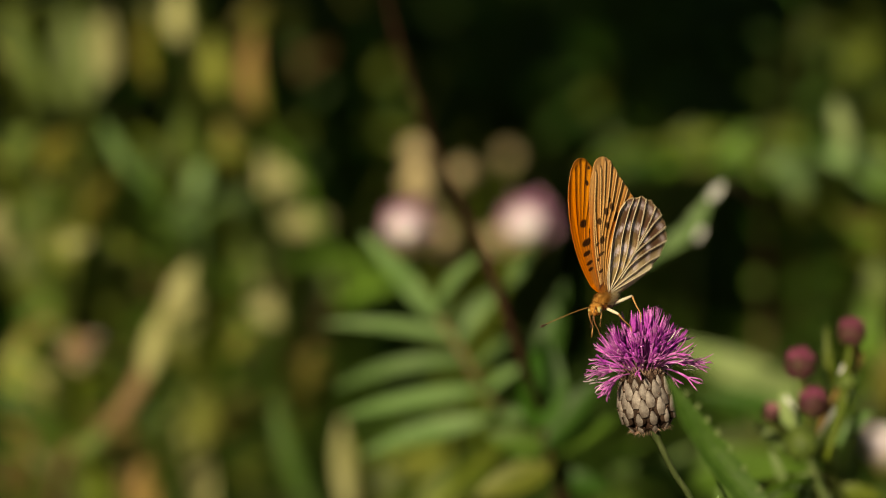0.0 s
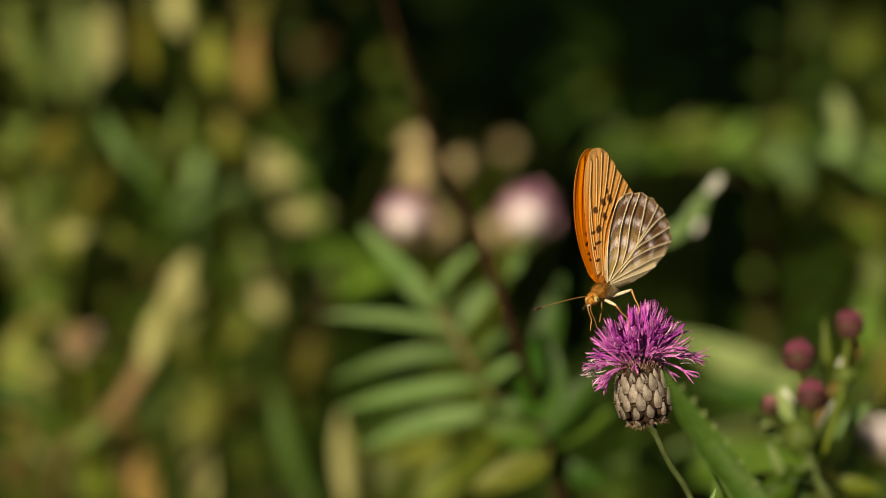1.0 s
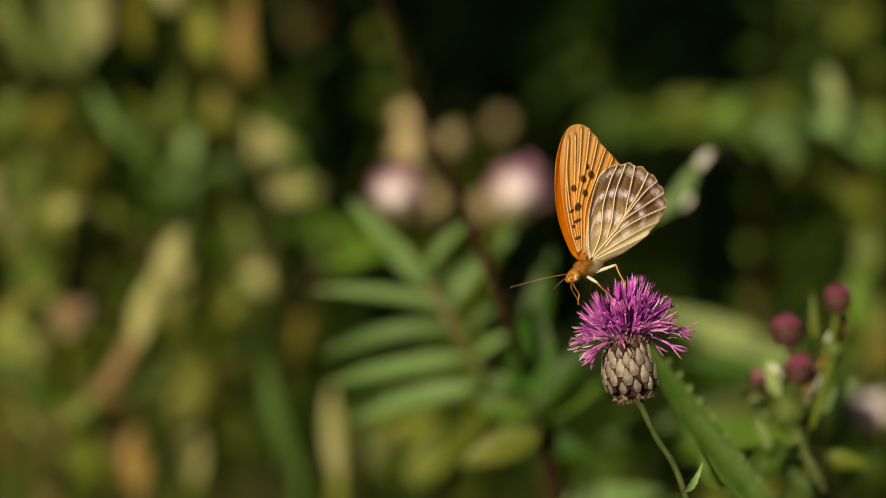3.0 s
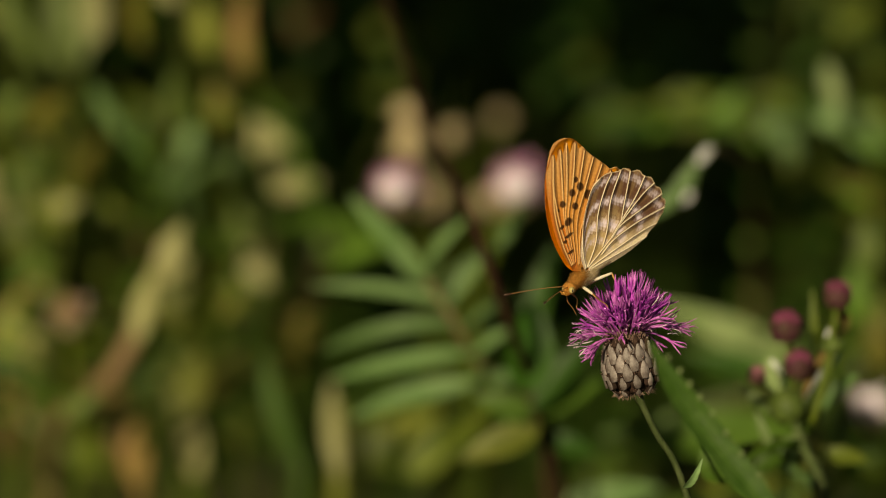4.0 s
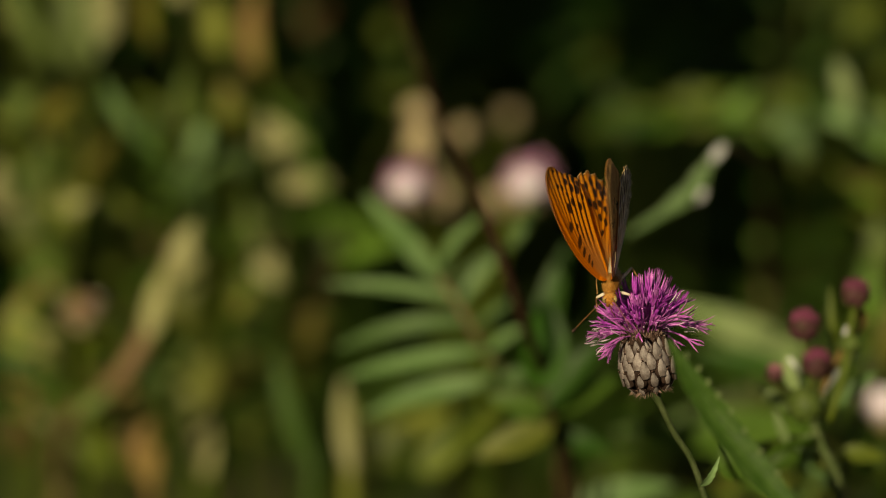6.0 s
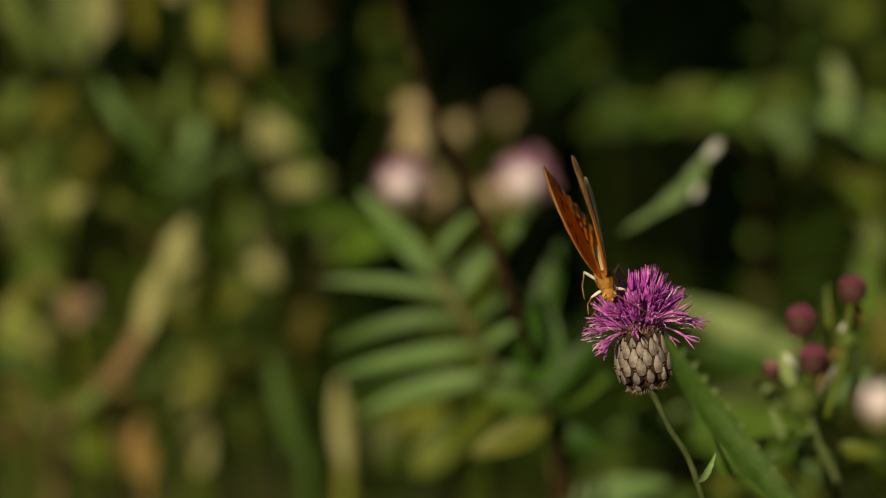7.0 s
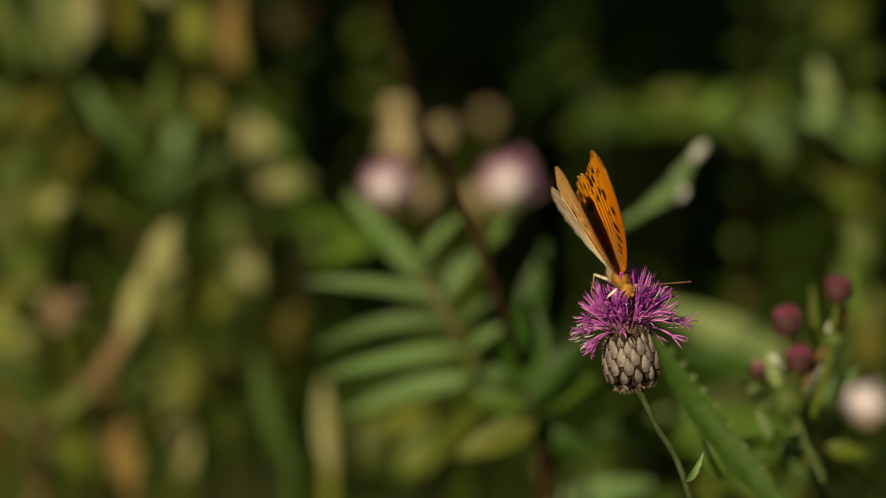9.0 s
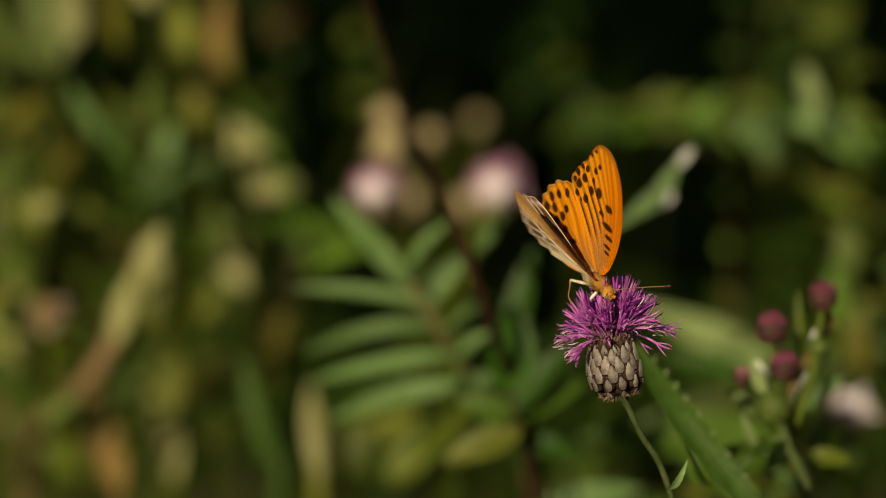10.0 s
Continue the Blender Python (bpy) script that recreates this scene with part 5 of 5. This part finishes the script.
        herb("leafy_shoot", "thin shoot with a few sunlit leaves deep in the shade", "plant", [spot(x, y - 20, dd), spot(x + 14, y + 160, dd + 0.02), spot(x + 20, y + 420, dd + 0.03)], (0.0005, 0.0007, 0.001, 0.0012), LEAF_DEEP,
             [L(x - 0.5 * w, y + 0.5 * w, x + 0.5 * w, y - 0.6 * w, dd, 1.2 * w, mat, 0.1, f1), L(x + 4, y + 60, x + 34, y + 40, dd, 18, LEAF_DEEP, 0.1, f2)], "shoots")


build_herbs()


# slender leafy herbs that fill the sunlit bank
def build_leafy_herbs():
    rng = random.Random(77)
    for x, top, d, n, mats in (
            (20, 120, 1.16, 13, (LEAF_OLIVE, LEAF_DEEP, LEAF_YELLOW)), (70, 60, 1.20, 9, (LEAF_DEEP, LEAF_OLIVE)), (110, 330, 1.05, 14, (LEAF_OLIVE, LEAF, LEAF_PALE)), (170, 260, 1.20, 14, (LEAF_OLIVE, LEAF_DEEP)),
            (225, 180, 1.22, 10, (LEAF_OLIVE, LEAF_DEEP, LEAF)), (245, 420, 1.06, 14, (LEAF_OLIVE, LEAF_DEEP, LEAF)), (300, 120, 1.24, 9, (LEAF_DEEP, LEAF_OLIVE)), (330, 560, 1.08, 12, (LEAF_YELLOW, LEAF_PALE)),
            (395, 180, 1.18, 14, (LEAF, LEAF_DEEP, LEAF_OLIVE)), (420, 430, 1.10, 13, (LEAF_YELLOW, LEAF_DEEP, LEAF_OLIVE)), (520, 470, 1.16, 9, (LEAF_OLIVE, LEAF_AMBER)),
            (540, 640, 1.12, 7, (LEAF_TAN, LEAF_OLIVE, LEAF)), (60, 560, 1.02, 13, (LEAF, LEAF_OLIVE, LEAF_TAN)), (190, 700, 1.02, 10, (LEAF_TAN, LEAF_OLIVE)), (440, 720, 1.04, 10, (LEAF_OLIVE, LEAF_YELLOW)),
            (690, 780, 1.02, 9, (LEAF_OLIVE, LEAF)), (830, 830, 0.98, 8, (LEAF, LEAF_OLIVE)), (1120, 800, 0.95, 8, (LEAF, LEAF_DEEP)), (1300, 760, 0.92, 9, (LEAF_OLIVE, LEAF)), (1540, 30, 1.15, 10, (LEAF, LEAF_OLIVE)),
            (1420, 20, 1.2, 10, (LEAF, LEAF_DEEP)), (40, 10, 1.14, 10, (LEAF, LEAF_OLIVE)), (130, 150, 1.2, 11, (LEAF, LEAF_OLIVE, LEAF_YELLOW)), (250, 20, 1.16, 11, (LEAF_OLIVE, LEAF, LEAF_YELLOW)), (360, 20, 1.2, 11, (LEAF_OLIVE, LEAF)), (420, 150, 1.1, 10, (LEAF, LEAF_OLIVE)), (290, 260, 1.12, 10, (LEAF, LEAF_OLIVE)), (1550, 430, 0.98, 10, (LEAF_OLIVE, LEAF)), (1370, 60, 1.22, 9, (LEAF_DEEP, LEAF)), (1490, 70, 1.16, 9, (LEAF_OLIVE, LEAF_DEEP)), (1560, 200, 1.08, 9, (LEAF, LEAF_OLIVE)),
                        (1600, 400, 1.0, 14, (LEAF_FERN, LEAF_YELLOW, LEAF_OLIVE)), (1650, 430, 0.98, 14, (LEAF_FERN, LEAF_YELLOW)), (1575, 520, 0.95, 10, (LEAF_FERN, LEAF_OLIVE)),
            (1210, 870, 0.90, 8, (LEAF, LEAF_OLIVE)), (1300, 850, 0.86, 9, (LEAF, LEAF_YELLOW)), (1360, 895, 0.84, 9, (LEAF, LEAF_FERN, LEAF_YELLOW)), (1430, 900, 0.84, 9, (LEAF_YELLOW, LEAF, LEAF_FERN)), (1500, 895, 0.82, 10, (LEAF, LEAF_YELLOW)), (1550, 900, 0.84, 9, (LEAF, LEAF_FERN)),
            (820, 10, 1.50, 9, (LEAF_DEEP, LEAF_OLIVE)), (900, -20, 1.58, 7, (LEAF_DEEP,)), (980, 30, 1.56, 6, (LEAF_DEEP,)), (1060, -10, 1.58, 7, (LEAF_DEEP,)), (1140, 20, 1.56, 7, (LEAF_DEEP,)), (1230, -10, 1.52, 6, (LEAF_DEEP,))):
        d += 0.05
        way = rng.uniform(-40, 40) * (5 if d > 1.3 else 1)
        path = [spot(x, top, d), spot(x + 0.4 * way, top + 200, d), spot(x + way, top + 480, d + 0.01), spot(x + way, max(top + 700, 920), d + 0.01)]
        leaves = []
        n = round(n * (0.8 if d > 1.3 else 1.0))
        for k in range(n):
            s = k / n
            y = top + s * (270 if d > 1.3 else max(860, top + 140) - top) + rng.uniform(-15, 15)
            x0 = x + way * min(1, (y - top) / 480)
            a = rng.choice((-1, 1)) * rng.uniform(0.5, 1.5)
            big = 1.7 if d > 1.3 else 1.0
            ln = rng.uniform(28, 66) * big
            leaves.append(L(x0, y, x0 + ln * math.sin(a), y - ln * math.cos(a) * 0.8, d, rng.uniform(10, 24) * big, rng.choice(mats), rng.uniform(0.05, 0.18),
                            (rng.uniform(-0.8, 0.3), -0.7, rng.uniform(0.1, 0.9)), d + rng.uniform(-0.02, 0.02)))
        herb("leafy_herb", "slender herb with many small green and yellowing leaves", "plant", path, (0.0006, 0.0008, 0.001, 0.0012) if d > 1.3 else (0.0007, 0.0011, 0.0016, 0.002), LEAF_OLIVE, leaves, "leafy herbs")


build_leafy_herbs()


# undergrowth in the shade behind, tall grass and leafy stems rooted in the ground
def build_undergrowth():
    rng = random.Random(21)
    # undergrowth and thicket take a leaf green already darkened for shade
    for name, label, n, near, far, tall, wide, mat in (
            ("undergrowth", "dense shaded undergrowth, shade darkened into its green leaves", 900, 2.2, 2.9, (0.25, 0.62), 0.026, LEAF_SHADE),
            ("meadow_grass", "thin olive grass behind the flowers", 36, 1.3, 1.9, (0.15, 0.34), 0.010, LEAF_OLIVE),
            ("thicket", "thicket closing the view behind, its leaves coloured dark for shade", 2600, 2.9, 5.2, (0.5, 1.5), 0.06, LEAF_SHADE)):
        bm = bmesh.new()
        for _ in range(n):
            y = rng.uniform(near, far)
            x = rng.uniform(-0.36, 0.36) * y * 1.3
            h = rng.uniform(*tall)
            foot = Vector((x, y, 0))
            tip = foot + Vector((rng.uniform(-0.2, 0.2), rng.uniform(-0.15, 0.15), h))
            blade(bm, foot, tip, wide * rng.uniform(0.5, 1.0), rng.uniform(0.03, 0.14), (rng.uniform(-1, 1), rng.uniform(-1, 0.2), 0.3), 0.2, 5)
            for k in range(3):
                s = rng.uniform(0.35, 0.95)
                p = foot.lerp(tip, s)
                q = p + Vector((rng.uniform(-1, 1), rng.uniform(-1, 0.6), rng.uniform(-0.2, 0.9))).normalized() * wide * rng.uniform(2, 4)
                blade(bm, p, q, wide * rng.uniform(0.8, 1.6), 0.1, (rng.uniform(-0.5, 0.5), -0.5, 0.8), 0.2, 3)
        tagged(part(name, bm, mat, None), label, "undergrowth", kind="stuff")


build_undergrowth()


# short grass that covers the clearing
def build_short_grass():
    rng = random.Random(58)
    bm = bmesh.new()
    for _ in range(9000):
        a, r = rng.uniform(0, 2 * math.pi), 6.5 * math.sqrt(rng.random())
        foot = Vector((r * math.cos(a), 1.0 + r * math.sin(a), -0.01))
        tip = foot + Vector((rng.uniform(-0.06, 0.06), rng.uniform(-0.06, 0.06), rng.uniform(0.04, 0.16)))
        blade(bm, foot, tip, rng.uniform(0.008, 0.022), rng.uniform(0.05, 0.2), (rng.uniform(-1, 1), rng.uniform(-1, 1), 0.3), 0.2, 3)
    tagged(part("short_grass", bm, LEAF_OLIVE, None), "short grass and moss between the wild plants", "grass", kind="stuff")


build_short_grass()


# unseen ring of shrubs, added to block the low sky round the clearing
def build_sky_screen():
    rng = random.Random(44)
    bm = bmesh.new()
    for _ in range(3400):
        a, r = rng.uniform(0, 2 * math.pi), rng.uniform(6.5, 9.0)
        foot = Vector((r * math.cos(a), 1.0 + r * math.sin(a), 0))
        tip = foot + Vector((rng.uniform(-0.6, 0.6), rng.uniform(-0.6, 0.6), rng.uniform(0.8, 2.2)))
        blade(bm, foot, tip, rng.uniform(0.05, 0.16), 0.06, (rng.uniform(-1, 1), rng.uniform(-1, 1), 0.2), 0.2, 3)
        for k in range(4):
            p = foot.lerp(tip, rng.uniform(0.3, 1.0))
            q = p + Vector((rng.uniform(-1, 1), rng.uniform(-1, 1), rng.uniform(-0.4, 0.8))).normalized() * rng.uniform(0.25, 0.5)
            blade(bm, p, q, rng.uniform(0.15, 0.3), 0.1, (rng.uniform(-1, 1), rng.uniform(-1, 1), 0.5), 0.2, 2)
    tagged(part("wood_edge", bm, LEAF_SHADE, None), "unseen ring of shrubs added to hold off the low skylight", "shrubs", kind="stuff")


build_sky_screen()


# unseen tree added beside the clearing, its crown placed to shade the undergrowth
def build_shade_tree():
    rng = random.Random(33)
    tree = thing("tree", (-2.0, 0.3, 0), "low unseen broadleaved tree, added to shade the undergrowth", "tree")
    bm = bmesh.new()
    tube(bm, [(0, 0, -0.05), (0.03, 0, 0.8), (-0.05, 0.05, 1.8), (0, 0, 3.0)], (0.15, 0.12, 0.10, 0.04), 12, n=16)
    part("trunk", bm, BARK, tree)
    ends = []
    for k in range(16):
        bm = bmesh.new()
        a = 2 * math.pi * k / 16
        reach = rng.uniform(1.6, 2.6)
        e = Vector((math.cos(a) * reach, math.sin(a) * reach, rng.uniform(1.6, 2.6)))
        s = Vector((0, 0, rng.uniform(1.1, 2.0)))
        tube(bm, [s, s.lerp(e, 0.5) + Vector((0, 0, 0.15)), e], (0.05, 0.03, 0.012), 7, n=9)
        part("limb", bm, BARK, tree)
        ends.append((s, e))
    bm = bmesh.new()
    for _ in range(13000):
        s, e = ends[rng.randrange(16)]
        p = s.lerp(e, rng.uniform(0.25, 1.15)) + Vector((rng.gauss(0, 0.38), rng.gauss(0, 0.38), rng.gauss(0, 0.25)))
        if p.z < 1.3 or (p.y + 0.3) + (p.z - 0.45) * 2.26 < 1.75:
            continue                                   # leaves that would shade the flowers are left out
        way = Vector((rng.uniform(-1, 1), rng.uniform(-1, 1), rng.uniform(-0.8, 0.3))).normalized()
        blade(bm, p, p + way * 0.13, 0.085, 0.08, (rng.uniform(-0.8, 0.8), rng.uniform(-0.8, 0.8), 0.7), 0.15, 3)
    part("crown", bm, LEAF_DEEP, tree)


build_shade_tree()


# ---- what moves ----
def motions():
    walk(butterfly, [(t, VIEW @ pose(x * MM, y * MM, z * MM, roll, pitch, heading)) for t, x, y, z, roll, pitch, heading, *_ in FLIGHT])
    for ob, left, fore in wings:
        side = 1 if left else -1
        walk(ob, [(r[0], pose(0, side * 0.55 * MM, 0, -side * (r[7] if left else r[8] if fore else r[8] + r[11]), 0, 0) @ pose(0, 0, 0, 0, r[9] if fore else r[10], 0)) for r in FLIGHT])
    for ob, root in antennae:
        walk(ob, [(t, Matrix.Translation(root) @ pose(0, 0, 0, 0, nod, math.copysign(wide, root.y)) @ Matrix.Translation(-root))
                  for t, nod, wide in ((0.0, 10, 0), (1.0, 9, 0), (2.5, 8, 0), (4.5, -9, 0), (5.0, -10, 0), (5.5, -3, 0), (7.5, -3, 4), (8.2, -6, 32), (9.0, 2, 34), (10.0, 0, 20))])

    # the buds nod a little in the air, turning about the plant's foot
    foot = bud_cluster.location.copy()
    walk(bud_cluster, [(t, Matrix.Translation(foot) @ pose(0, 0, 0, 0, sway, 0)) for t, sway in
                       ((0.0, 0.0), (1.5, 0.02), (4.0, 0.01), (4.5, -0.03), (5.5, 0.05), (7.0, 0.12), (8.0, 0.14), (9.0, 0.11), (10.0, 0.10))])


motions()
